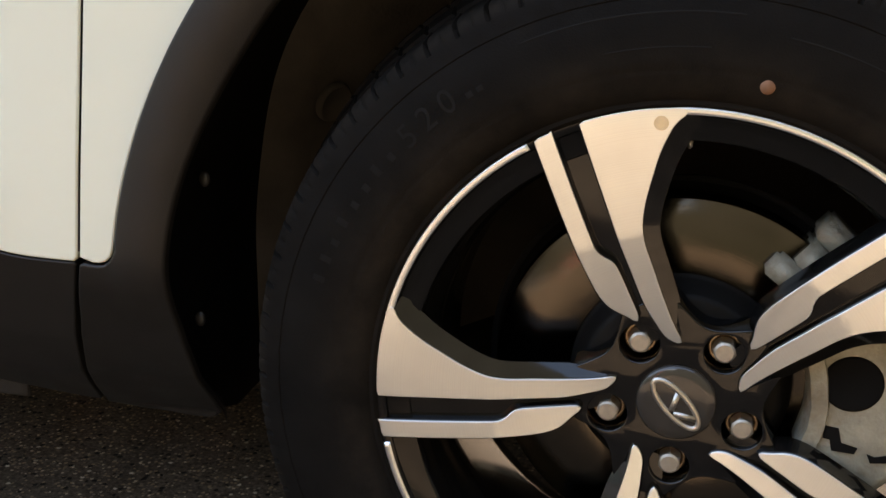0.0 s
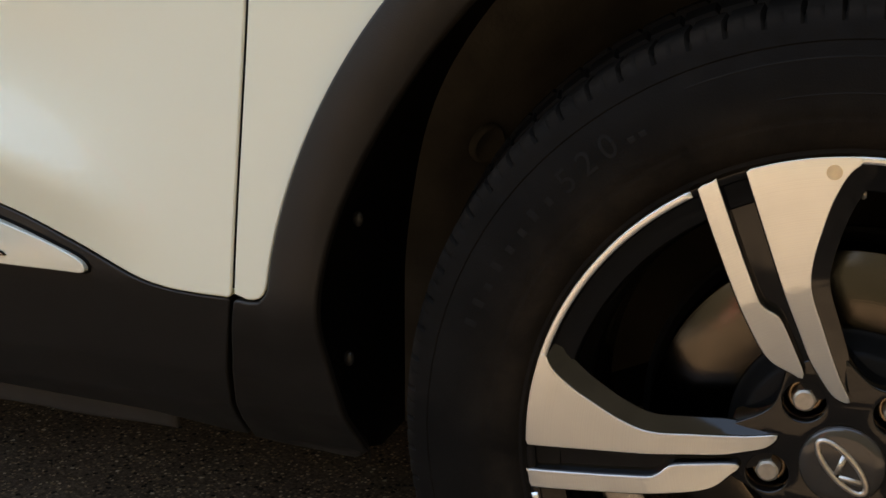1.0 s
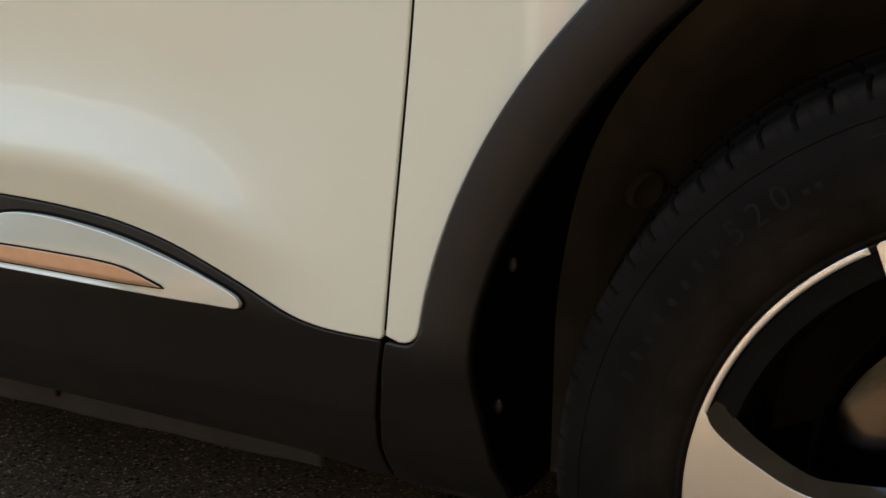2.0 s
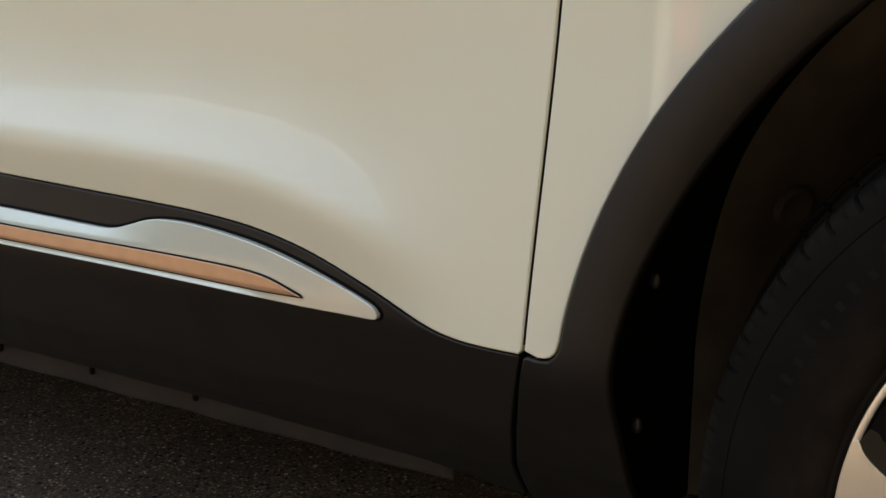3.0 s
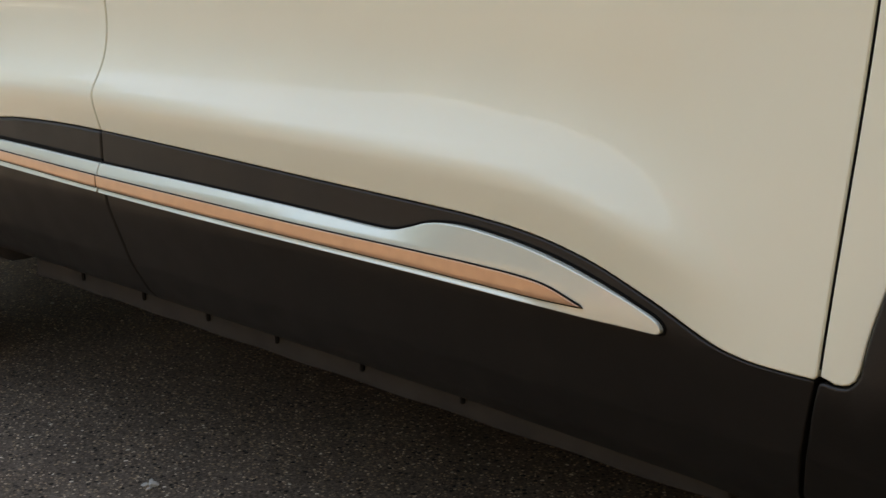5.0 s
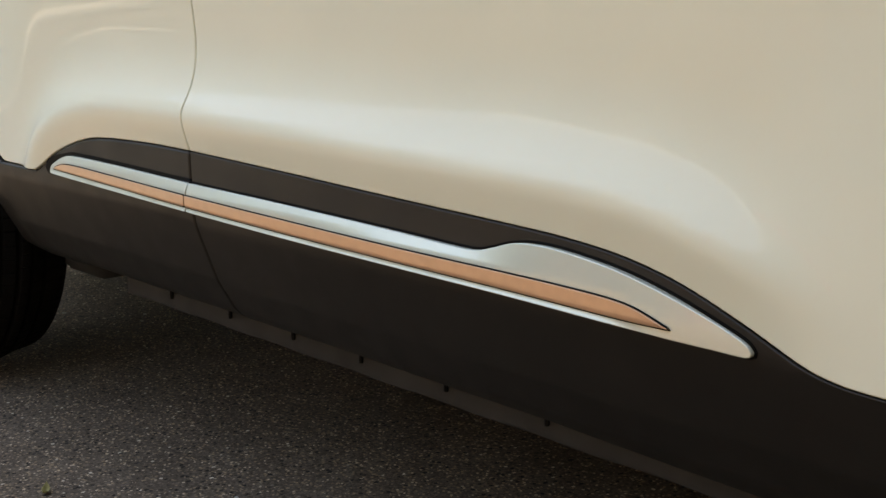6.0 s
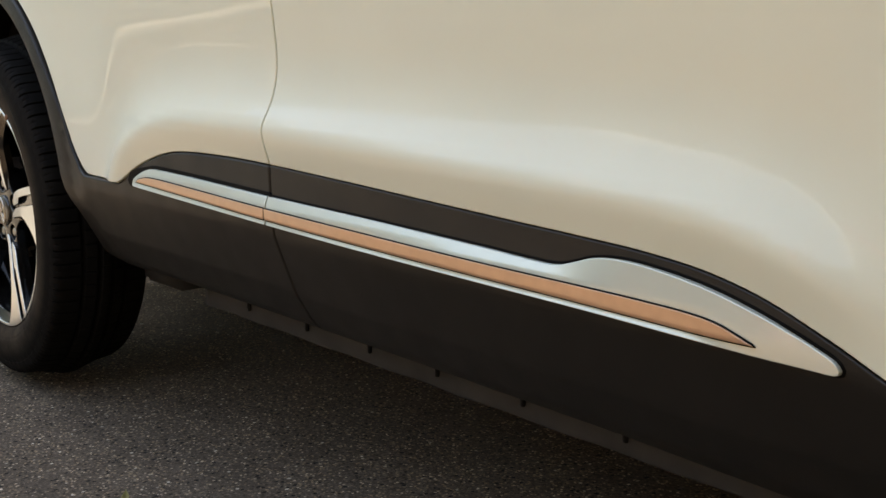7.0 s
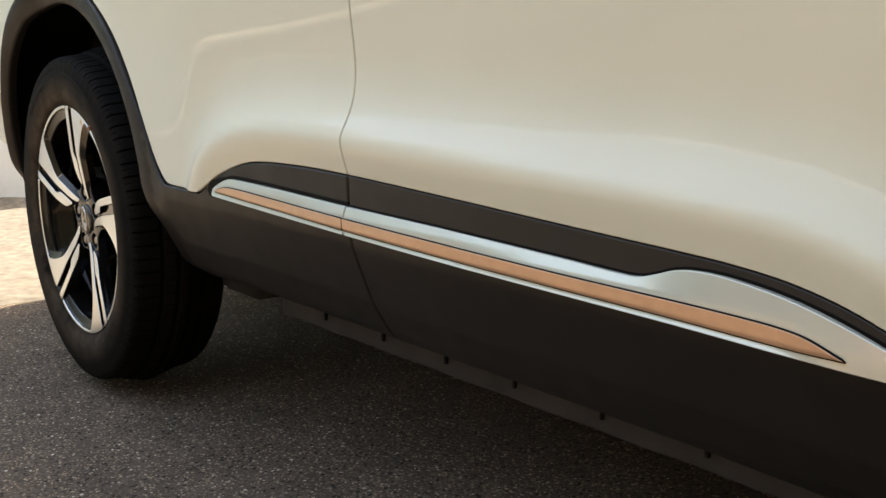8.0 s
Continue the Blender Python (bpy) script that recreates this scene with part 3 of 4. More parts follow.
# trim: silver blade, dark line, copper inlay, each cut at the door gap
sil_top, sil_low = spline(SILVER_TOP, 0.004), spline(SILVER_LOW, 0.004)
cop_top, cop_low = spline(COPPER_TOP, 0.004), spline(COPPER_LOW, 0.004)
for owner, x0, x1, what in ((front_door, GAP_R + 0.0012, 9, "front"), (rear_door, -9, GAP_R - 0.0012, "rear")):
    def cut(run):
        return [p for p in run if x0 <= p[0] <= x1]
    def ends(top, low):
        t, b = cut(top), cut(low)
        edge = x0 if what == "front" else x1
        ta, ba = np.array(sorted(top)), np.array(sorted(low))
        et, eb = (edge, float(np.interp(edge, ta[:, 0], ta[:, 1]))), (edge, float(np.interp(edge, ba[:, 0], ba[:, 1])))
        return ([et] + t, b + [eb]) if what == "front" else (t + [et], [eb] + b)
    t, b = ends(sil_top, sil_low)
    # black plate wider than the blade: the groove's shade put into colour
    seat = [(x - 0.030 * float(smoothstep(-1.80, -1.86, x)), z) for x, z in inset(closed(t, b, step=0.004), -0.0024 if what == "front" else -0.0050)[0]]
    panel("trim_groove_shade", seat, groove_shade_skin, BLACK_AND_SHADE, owner, "black edge standing for the shaded groove round the trim", r=0.0006, depth=0.004, grid=0.012)
    panel("trim_strip", closed(t, b, step=0.004), silver_skin, SILVER, owner, "bright silver trim blade", r=0.0012, depth=0.012, grid=0.007)
    t, b = ends(cop_top, cop_low)
    line = closed(t, b, step=0.004)
    wide_line = [tuple(p) for p in inset(line, -0.0011)[0]]
    panel("trim_shadow_line", wide_line, black_inlay_skin, BLACK_AND_SHADE, owner, "", r=0.0004, depth=0.004, grid=0.010)
    panel("trim_inlay", line, copper_skin, COPPER, owner, "copper orange inlay", r=0.0006, depth=0.003, grid=0.0025)

# sill lip under the doors, with drain notches
bm = bmesh.new()
xs = np.linspace(-1.915, -0.615, 120)
rows = []
for x in xs:
    z0 = 0.238 + 0.0008 * math.sin(x * 37)
    top = 0.300
    rows.append([bm.verts.new(v) for v in ((x, 0.089, top), (x, 0.0885, z0 + 0.004), (x, 0.0900, z0), (x, 0.0935, z0), (x, 0.0945, z0 + 0.004), (x, 0.0945, top))])
for a, b in zip(rows, rows[1:]):
    for k in range(5):
        bm.faces.new((a[k], a[k + 1], b[k + 1], b[k]))
bm.faces.new(rows[0]), bm.faces.new(rows[-1][::-1])
bmesh.ops.recalc_face_normals(bm, faces=bm.faces)
lip = part("sill_lip", bm, PRIMER, car, "grey sealed sill flange")
for x in (-1.763, -1.591, -1.43, -1.279, -1.115, -0.95):
    bm = bmesh.new()
    block(bm, x - 0.003, x + 0.003, 0.0835, 0.0885, 0.255, 0.290, 0.001)
    part("flange_clip", bm, CLAD, lip)

# ---- the car: shell, wheel wells, upper body ----
for name, box in (("inner_sill", (-2.10, -0.46, 0.036, 0.095, 0.31, 0.95)), ("floor_pan", (-1.86, -0.64, 0.0955, 1.64, 0.25, 0.95)), ("underfloor_tray", (-1.75, -0.70, 0.22, 1.58, 0.19, 0.248)),
                  ("floor_pan_rear", (-2.08, -1.862, 0.0955, 1.64, 0.32, 0.95)), ("floor_pan_front", (-0.638, -0.46, 0.10, 1.64, 0.30, 0.95)), ("rear_frame", (-3.30, -2.082, 0.32, 1.41, 0.23, 0.90)),
                  ("engine_bay", (-0.458, 0.62, 0.32, 1.41, 0.23, 0.90)), ("rear_crash_box", (-3.33, -3.302, 0.30, 1.43, 0.28, 0.95)), ("front_crash_box", (0.622, 0.74, 0.03, 1.70, 0.26, 0.86)),
                  ("body_deck", (-2.95, 0.70, 0.012, 1.72, 0.952, 0.995))):
    bm = bmesh.new()
    block(bm, *box, 0.004)
    part(name, bm, SHELL, car, "", smooth=False)
bm = bmesh.new()
block(bm, -2.21, -2.058, 0.112, 0.30, 0.231, 0.33, 0.008)
part("sill_end_shield", bm, PRIMER, car, "black plastic splash shield")


def well(name, prof, cx, far, mat, label, parent, a0, a1):
    bm = bmesh.new()
    n, rows = 90, []
    for i in range(n + 1):
        a = radians(a0 + (a1 - a0) * i / n)
        row = []
        for r, y in prof:
            if cx > -1 and y < 0.02:   # tucked behind the flare low down
                r += 0.013 * float(smoothstep(2.5, 3.1, a))
            x, z = cx + r * math.cos(a), ARCH_Z + r * math.sin(a)
            if cx > -1 and a > math.pi and r > 0.2:   # straight down behind the front wheel
                x, z = cx - r, ARCH_Z - 0.42 * (a - math.pi)
            if cx > -1 and 0.13 < y < 0.17:   # the flange widens low down
                y += 0.040 * float(smoothstep(0.64, 0.42, z))
            if cx > -1 and z < 0.40:
                y += max(0.0, float(clad(x, z)) + 0.034) * max(0.0, 1 - max(y, 0.0) / 0.14)
            row.append(bm.verts.new((x, 1.73 - y if far else y + float(haunch(x, z)) * (y < 0.06), z)))
        rows.append(row)
    for a, b in zip(rows, rows[1:]):
        for k in range(len(prof) - 1):
            bm.faces.new((a[k], a[k + 1], b[k + 1], b[k]))
    bmesh.ops.remove_doubles(bm, verts=bm.verts, dist=1e-5)
    return part(name, bm, mat, parent, label)


def liner(cx, far=False, a0=-10, a1=199):
    # rear wells take the darkened liner in place of deep shade
    ob = well("wheel_well_liner", [(0.431, 0.140), (0.412, 0.146), (0.400, 0.160), (0.345, 0.260), (0.310, 0.316), (0.0, 0.318)], cx, far, LINER if cx > -1 else SHADED_LINER, "dusty black plastic wheel well liner" if cx > -1 else "rear wheel well liner darkened to stand for shade", car, a0, a1)
    well("arch_flange", [(0.4130, -0.028), (0.420, -0.010), (0.428, 0.008), (0.431, 0.050), (0.4315, 0.142)], cx, far, BLACK_AND_SHADE, "smooth black inner flange of the arch", ob, a0, a1)
    return ob


liner_f = liner(ARCH_F)
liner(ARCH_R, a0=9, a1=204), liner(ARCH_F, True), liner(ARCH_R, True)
for z, x, y in ((0.358, -0.4055, 0.036), (0.483, -0.3940, 0.033)):
    bm = bmesh.new()
    bmesh.ops.create_uvsphere(bm, u_segments=14, v_segments=8, radius=0.0068, matrix=Matrix.Translation((x, y, z)) @ Matrix.Diagonal((0.7, 0.6, 1, 1)))
    part("liner_rivet", bm, RIVET, liner_f, "small dull push rivet")
# round boss pressed into the liner
bm = revolve([(0.0, -0.002), (0.015, -0.002), (0.019, -0.005), (0.021, -0.005), (0.023, 0.0), (0.023, 0.003)], 32)
boss = part("liner_boss", bm, LINER, liner_f, "round pressed boss")
a = radians(158.0)
inward = Vector((-0.876 * math.cos(a), -0.482, -0.876 * math.sin(a)))
boss.matrix_basis = Matrix.Translation(Vector((-0.3343, 0.1924, 0.5234)) + inward * 0.001) @ inward.to_track_quat("-Y", "Z").to_matrix().to_4x4() @ Matrix.Scale(0.86, 4)


def upper_body():
    """Plain closing of the car above the belt and at both ends."""
    secs = []
    for x, half, z_low, z_top in ((-3.46, 0.60, 0.50, 0.92), (-3.36, 0.68, 0.94, 1.12), (-3.10, 0.80, 0.97, 1.50), (-2.60, 0.86, 0.97, 1.60),
                                  (-1.60, 0.87, 0.97, 1.63), (-0.95, 0.87, 0.97, 1.55), (-0.20, 0.86, 0.96, 1.06), (0.45, 0.84, 0.86, 0.99), (0.80, 0.74, 0.60, 0.86)):
        tuck = 0.17 * max(0.0, min(1.0, (z_top - 1.05) / 0.45))
        mid = z_low + (z_top - z_low) * 0.9
        row = [(-half, z_low), (-half - 0.005, z_low + 0.02), (-half + tuck, mid), (-half + tuck + 0.12, z_top), (0, z_top + 0.015)]
        secs.append([(x, 0.865 + y, z) for y, z in row] + [(x, 0.865 - y, z) for y, z in row[-2::-1]])
    bm = bmesh.new()
    rows = [[bm.verts.new(p) for p in s] for s in secs]
    for a, b in zip(rows, rows[1:]):
        for k in range(len(a) - 1):
            bm.faces.new((a[k], a[k + 1], b[k + 1], b[k]))
    bm.faces.new(rows[0][::-1]), bm.faces.new(rows[-1])
    bmesh.ops.recalc_face_normals(bm, faces=bm.faces)
    part("upper_body", bm, PAINT, car, "plain white upper body and roof")
    bm = bmesh.new()
    block(bm, -3.58, -3.34, 0.26, 1.47, 0.26, 0.95, 0.06)
    part("rear_bumper", bm, PAINT, car, "white rear bumper")
    bm = bmesh.new()
    block(bm, 0.74, 0.88, 0.10, 1.63, 0.22, 0.82, 0.05)
    part("front_bumper", bm, PAINT, car, "white front bumper")
    bm = bmesh.new()
    block(bm, -3.00, 0.78, 1.700, 1.740, 0.80, 0.97)
    block(bm, -2.14, -0.46, 1.690, 1.735, 0.20, 0.90)
    part("far_side", bm, PAINT, car, "plain white far side")


upper_body()

# ---- the wheels ----
SPOKE = 110.0
WIDE = [(0.2305, 0.5), (0.2318, 0.45), (0.2319, 0.0), (0.2319, -4), (0.2319, -8), (0.2319, -12), (0.2319, -17.5), (0.2317, -18.6), (0.2268, -18.7), (0.2252, -18.0), (0.2180, -16.2), (0.2000, -13.6), (0.1830, -11.6), (0.1660, -9.4), (0.1530, -7.9),
        (0.1430, -7.1), (0.1300, -7.0), (0.1090, -8.4), (0.0910, -10.0), (0.0700, -13.5), (0.0560, -18.5), (0.0500, -22.0), (0.0480, -20.5), (0.0495, -14.5), (0.0545, -8.0), (0.0660, -3.8),
        (0.0850, -0.4), (0.1100, 0.3), (0.1411, 0.7), (0.1900, 0.6)]
NARROW = [(0.2305, 9.25), (0.2318, 9.2), (0.2319, 8.8), (0.2319, 6.0), (0.2318, 5.6), (0.2305, 5.6), (0.1800, 6.9), (0.1420, 8.2), (0.1370, 8.2), (0.1310, 7.4), (0.1270, 5.8), (0.1200, 4.5), (0.0950, 4.4), (0.0776, 4.6), (0.0730, 5.2), (0.0712, 6.6),
          (0.0730, 8.2), (0.0790, 10.6), (0.0890, 14.9), (0.0980, 16.3), (0.1125, 15.9), (0.1460, 13.6), (0.1900, 11.0)]


def face_y(x, z):
    return float(face_skin(x, z))


def face_skin(x, z):
    """The gently dished face of the spokes."""
    r = np.hypot(np.asarray(x, float), np.asarray(z, float))
    return -0.0203 + 0.085 * np.clip(0.222 - r, 0, 0.081) + 0.170 * np.maximum(0.141 - r, 0)


def polar(points, base):
    return [(r * math.cos(radians(base + a)), r * math.sin(radians(base + a))) for r, a in points]


def ccw(p):
    a = np.array(p)
    area = np.sum(a[:, 0] * np.roll(a[:, 1], -1) - np.roll(a[:, 0], -1) * a[:, 1])
    return p if area > 0 else p[::-1]


def spoke_blade(bm, outline, chamfer):
    """The black body under a machined blade: steep walls, and on the broad blade's outer side a wide flat chamfer."""
    p = np.array(outline)
    _, m = inset(outline, 0.0)
    r = np.hypot(p[:, 0], p[:, 1])
    around = np.stack([p[:, 1], -p[:, 0]], 1) / r[:, None]
    side = np.clip(2.2 * (m * around).sum(1) - 0.5, 0, 1) * chamfer
    wide = np.interp(r, [0.048, 0.062, 0.085, 0.11, 0.18, 0.21, 0.24], [0.002, 0.007, 0.0105, 0.0110, 0.0130, 0.0150, 0.0150])
    levels = ((-0.0010, -0.0010, 0.0030), (0.0003, 0.0003, 0.0010), (0.0008, 0.0012, 0.0016), (0.0014, 1.0, 0.0085), (0.0018, 1.02, 0.0098), (0.0030, 0.50, 0.0240))
    loops = []
    for steep, flat_side, down in levels:
        grow = steep * (1 - side) + side * (flat_side * wide if flat_side > 0.1 else flat_side)
        q = p + m * grow[:, None]
        loops.append([bm.verts.new((a, face_y(*c) + down, b)) for (a, b), c in zip(q, outline)])
    n = len(outline)
    bm.faces.new(loops[0])
    bm.faces.new(loops[-1][::-1])
    for u, v in zip(loops, loops[1:]):
        for i in range(n):
            bm.faces.new((v[i], v[(i + 1) % n], u[(i + 1) % n], u[i]))


def holed_plate(outline, holes, y, skirts):
    """A flat plate facing -y with round holes; skirts are (outwards, back) steps that round its edges and turn them in."""
    loops = [ccw(outline)] + [ccw(h) for h in holes]
    pts, edges = [], []
    for loop in loops:
        k = len(pts)
        pts += loop
        edges += [(k + i, k + (i + 1) % len(loop)) for i in range(len(loop))]
    cv, _, cf, _, _, _ = delaunay_2d_cdt([Vector(q) for q in pts], edges, [], 0, 1e-6)
    xy = np.array([tuple(v) for v in cv])
    mid = np.array([xy[list(f)].mean(0) for f in cf])
    keep = inside(loops[0], mid)
    for h in loops[1:]:
        keep &= ~inside(h, mid)
    bm = bmesh.new()
    vs = [bm.verts.new((a, y, b)) for a, b in xy]
    for f, k in zip(cf, keep):
        if k:
            bm.faces.new([vs[i] for i in f])
    for sign, loop in zip([1] + [-1] * len(holes), loops):
        last = [bm.verts.new((a, y, b)) for a, b in loop]
        for out, back in skirts:
            q, _ = inset(loop, -out * sign)
            row = [bm.verts.new((a, y + back, b)) for a, b in q]
            for i in range(len(loop)):
                j = (i + 1) % len(loop)
                bm.faces.new((last[i], last[j], row[j], row[i]) if sign < 0 else (row[i], row[j], last[j], last[i]))
            last = row
    bmesh.ops.remove_doubles(bm, verts=bm.verts, dist=1e-6)
    bmesh.ops.recalc_face_normals(bm, faces=bm.faces)
    return bm


def build_wheel():
    # rim: barrel with steps, hub, spoke bodies
    bm = revolve([(0.2316, -0.0190), (0.2264, -0.0186), (0.2252, -0.0150), (0.2244, -0.0138), (0.2085, -0.0118), (0.2068, -0.0105), (0.2060, -0.0060), (0.2050, 0.0150), (0.2030, 0.0165), (0.2020, 0.0320), (0.1990, 0.0350), (0.1980, 0.0600), (0.1950, 0.1200),
                  (0.2080, 0.1650), (0.2280, 0.1800), (0.2330, 0.1780)], 128)
    wheel = part("wheel", bm, GLOSS_BLACK, car, "black alloy wheel with machined double spokes")
    # hub: a flat land, scalloped between the spokes, with a deep cup for each nut
    land = []
    for i in range(180):
        a = 2 * i
        rel = (a - 72 + 36) % 72 - 36
        r = 0.0640 + 0.0175 * min(1.0, abs(rel) / 22) ** 2
        land.append((r * math.cos(radians(a)), r * math.sin(radians(a))))
    cups = [arc(0.054 * math.cos(radians(52 + 72 * k)), 0.054 * math.sin(radians(52 + 72 * k)), 0.0166, 0, 360, 0.003)[:-1] for k in range(5)]
    bm = holed_plate(land, cups + [arc(0, 0, 0.0306, 0, 360, 0.003)[:-1]], HUB_Y, ((0.0004, 0.0001), (0.0010, 0.0006), (0.0013, 0.0016), (0.0016, 0.0300)))
    hub = part("hub", bm, HUB_BLACK, wheel, "glossy black hub")
    hub.data.set_sharp_from_angle(angle=radians(40))
    bm = revolve([(0.0, 0.0365), (0.060, 0.0365), (0.0605, 0.040), (0.078, 0.042), (0.082, 0.060), (0.0, 0.060)], 64)
    part("hub_core", bm, SHELL, wheel)
    for k in range(5):
        base = SPOKE + 72 * k
        bm = bmesh.new()
        for shape in (WIDE, NARROW):
            pts = polar(shape, base)
            pts = ccw(closed(spline(pts + pts[:1], 0.004)[:-1], step=0.004))
            spoke_blade(bm, pts, 1.0 if shape is WIDE else 0.0)
            panel("spoke_face", pts, face_skin, MACHINED, wheel, "bright machined spoke face", r=0.0007, depth=0.002, grid=0.009)
        floor = ccw(closed(polar([(0.2270, -2), (0.2270, 7), (0.19, 8.5), (0.14, 11), (0.10, 12), (0.06, 10), (0.05, 6), (0.05, -8), (0.07, -5), (0.10, -3), (0.15, -2)], base), step=0.006))
        prism(bm, floor, lambda x, z: face_y(x, z) + 0.0085, lambda x, z: face_y(x, z) + 0.024)
        spoke = part("spoke", bm, DARK_CHROME, wheel)
        spoke.data.set_sharp_from_angle(angle=radians(28))
    for k in range(5):
        a0, a1 = SPOKE + 72 * k + 10.6, SPOKE + 72 * (k + 1) - 16.8
        b = bmesh.new()
        n, rows = 40, []
        for i in range(n + 1):
            a = radians(a0 + (a1 - a0) * i / n)
            rows.append([b.verts.new((r * math.cos(a), y, r * math.sin(a))) for r, y in ((0.2262, -0.0175), (0.2266, -0.0192), (0.2272, -0.0197), (0.2312, -0.0203), (0.2321, -0.0195), (0.2324, -0.0160))])
        for u, v in zip(rows, rows[1:]):
            for i in range(5):
                b.faces.new((u[i], u[i + 1], v[i + 1], v[i]))
        b.faces.new(rows[0])
        b.faces.new(rows[-1][::-1])
        bmesh.ops.recalc_face_normals(b, faces=b.faces)
        part("rim_lip", b, MACHINED, wheel, "bright machined rim edge")
    # tyre
    half = [(0.2255, -0.008), (0.2300, -0.0165), (0.2345, -0.0215), (0.2375, -0.0210), (0.2395, -0.0235), (0.2480, -0.0290), (0.2560, -0.0318), (0.2575, -0.0324), (0.2600, -0.0324), (0.2610, -0.0330),
            (0.2680, -0.0342), (0.2790, -0.0347), (0.2900, -0.0340), (0.3010, -0.0320), (0.3090, -0.0297), (0.3100, -0.0303), (0.3120, -0.0296), (0.3140, -0.0286), (0.3215, -0.0264), (0.3272, -0.0232),
            (0.3308, -0.0185), (0.3330, -0.0110), (0.3343, 0.0010), (0.3352, 0.0130), (0.3370, 0.0250), (0.3300, 0.0280), (0.3300, 0.0330), (0.3400, 0.0360), (0.3425, 0.0450), (0.3450, 0.0560), (0.3370, 0.0585), (0.3370, 0.0655), (0.3484, 0.0680)]
    prof = half + [(0.3499, 0.076)] + [(r, 0.152 - y) for r, y in half[::-1]]
    m, last = len(prof), len(prof) - 1

    def tread(i, k, r, y):
        kk = min(k, last - k)
        step = i % 12
        inner = 1 if k == kk else -1
        if 18 <= kk <= 24 and step == 0:
            return r - (0.0, 0.0012, 0.0050, 0.0065, 0.0070, 0.0065, 0.0055)[kk - 18], y + inner * (0.0006, 0.0042, 0.0040, 0.0010, 0, 0, 0)[kk - 18]
        if 18 <= kk <= 20 and step == 6:
            return r - (0.0, 0.0005, 0.0012)[kk - 18], y + inner * (0.0003, 0.0020, 0.0012)[kk - 18]
        if kk in (14, 15, 16):   # scalloped flutes below the shoulder
            return r, y + 0.0009 * abs(math.sin(math.pi * i / 12)) * inner
        if kk in (27, 28, 29) and step == 4:
            return r - 0.0040, y
        if kk >= 32 and step == 8:
            return r - 0.0035, y
        return r, y
    b = revolve(prof, 960, shift=tread)
    for v in b.verts:
        v.co.z = max(v.co.z, -AXLE_Z + GROUND + 0.0004)
    tyre = part("tyre", b, RUBBER, wheel, "black tyre with block tread and dusty sidewall")
    tyre.data.set_sharp_from_angle(angle=radians(32))
    # orange balance mark and raised sidewall shapes
    a = radians(79.6)
    b = revolve([(0.0, -0.0008), (0.0046, -0.0008), (0.0052, 0.0004), (0.0052, 0.002)], 24, (0.2545 * math.cos(a), -0.0318, 0.2545 * math.sin(a)))
    part("balance_mark", b, ORANGE, wheel, "round orange balance mark")
    side = np.array(half)[5:20]

    def on_wall(r, a, rise):
        return (r * math.cos(a), float(np.interp(r, side[:, 0], side[:, 1])) - rise, r * math.sin(a))

    def raised(name, r0, r1, a0, a1, rise, label=""):
        """A low raised patch that follows the sidewall."""
        b = bmesh.new()
        n = max(3, int(abs(a1 - a0) / 0.8))
        m = 3 if r1 - r0 < 0.004 else 6
        rows = []
        for i in range(n + 1):
            a = radians(a0 + (a1 - a0) * i / n)
            rows.append([b.verts.new(on_wall(r0 + (r1 - r0) * k / m, a, -0.0004 if k in (0, m) or i in (0, n) else rise)) for k in range(m + 1)])
        for u, v in zip(rows, rows[1:]):
            for k in range(m):
                b.faces.new((u[k], u[k + 1], v[k + 1], v[k]))
        part(name, b, SCUFF, wheel, label)
    for r0, r1, a0, a1 in ((0.2978, 0.3000, 115, 84), (0.2745, 0.2765, 104, 88), (0.2880, 0.2905, 79, 60)):
        raised("sidewall_rib", r0, r1, a0, a1, 0.0003)
    for text, r, a, size in (("5", 0.2790, 135.0, 0.025), ("2", 0.2795, 131.1, 0.025), ("0", 0.2800, 127.2, 0.025)):
        cu = bpy.data.curves.new("numeral", "FONT")
        cu.body, cu.size, cu.align_x = text, size, "CENTER"
        tmp = bpy.data.objects.new("numeral", cu)
        me = bpy.data.meshes.new_from_object(tmp)
        bpy.data.objects.remove(tmp)
        for v in me.vertices:
            v.co = on_wall(r + v.co.y, radians(a) - v.co.x / r, 0.0003)
        me.materials.append(SCUFF)
        ob = new("sidewall_numeral", me)
        ob.parent = wheel
        ob["label"] = "raised tyre numeral"
    # lettering too worn to read: plain low bars
    for a, h in ((139.0, 0.009), (142.2, 0.013), (145.3, 0.009), (148.6, 0.009), (152.0, 0.013), (155.5, 0.009), (158.6, 0.013), (162.0, 0.013), (123.8, 0.006), (122.0, 0.006)):
        raised("sidewall_bar", 0.2805, 0.2805 + h, a - 1.1, a + 1.1, 0.0001)
    # lug nuts in cups
    for k in range(5):
        a = radians(52 + 72 * k)
        cx, cz = 0.054 * math.cos(a), 0.054 * math.sin(a)
        b = revolve([(0.0, 0.0325), (0.0140, 0.0320), (0.0152, 0.0290), (0.0160, 0.0140), (0.0160, 0.0090)], 36, (cx, 0, cz))
        part("nut_cup", b, HUB_BLACK, wheel)
        # seat ring whose brassy colour stands for a warm reflection
        b = revolve([(0.0090, 0.0185), (0.0112, 0.0175), (0.0128, 0.0182), (0.0134, 0.0205), (0.0132, 0.0300)], 36, (cx, 0, cz))
        part("nut_seat", b, WARM_REFLECTION, wheel, "conical nut seat tinted brassy for a warm reflection")
        b = bmesh.new()
        rings = []
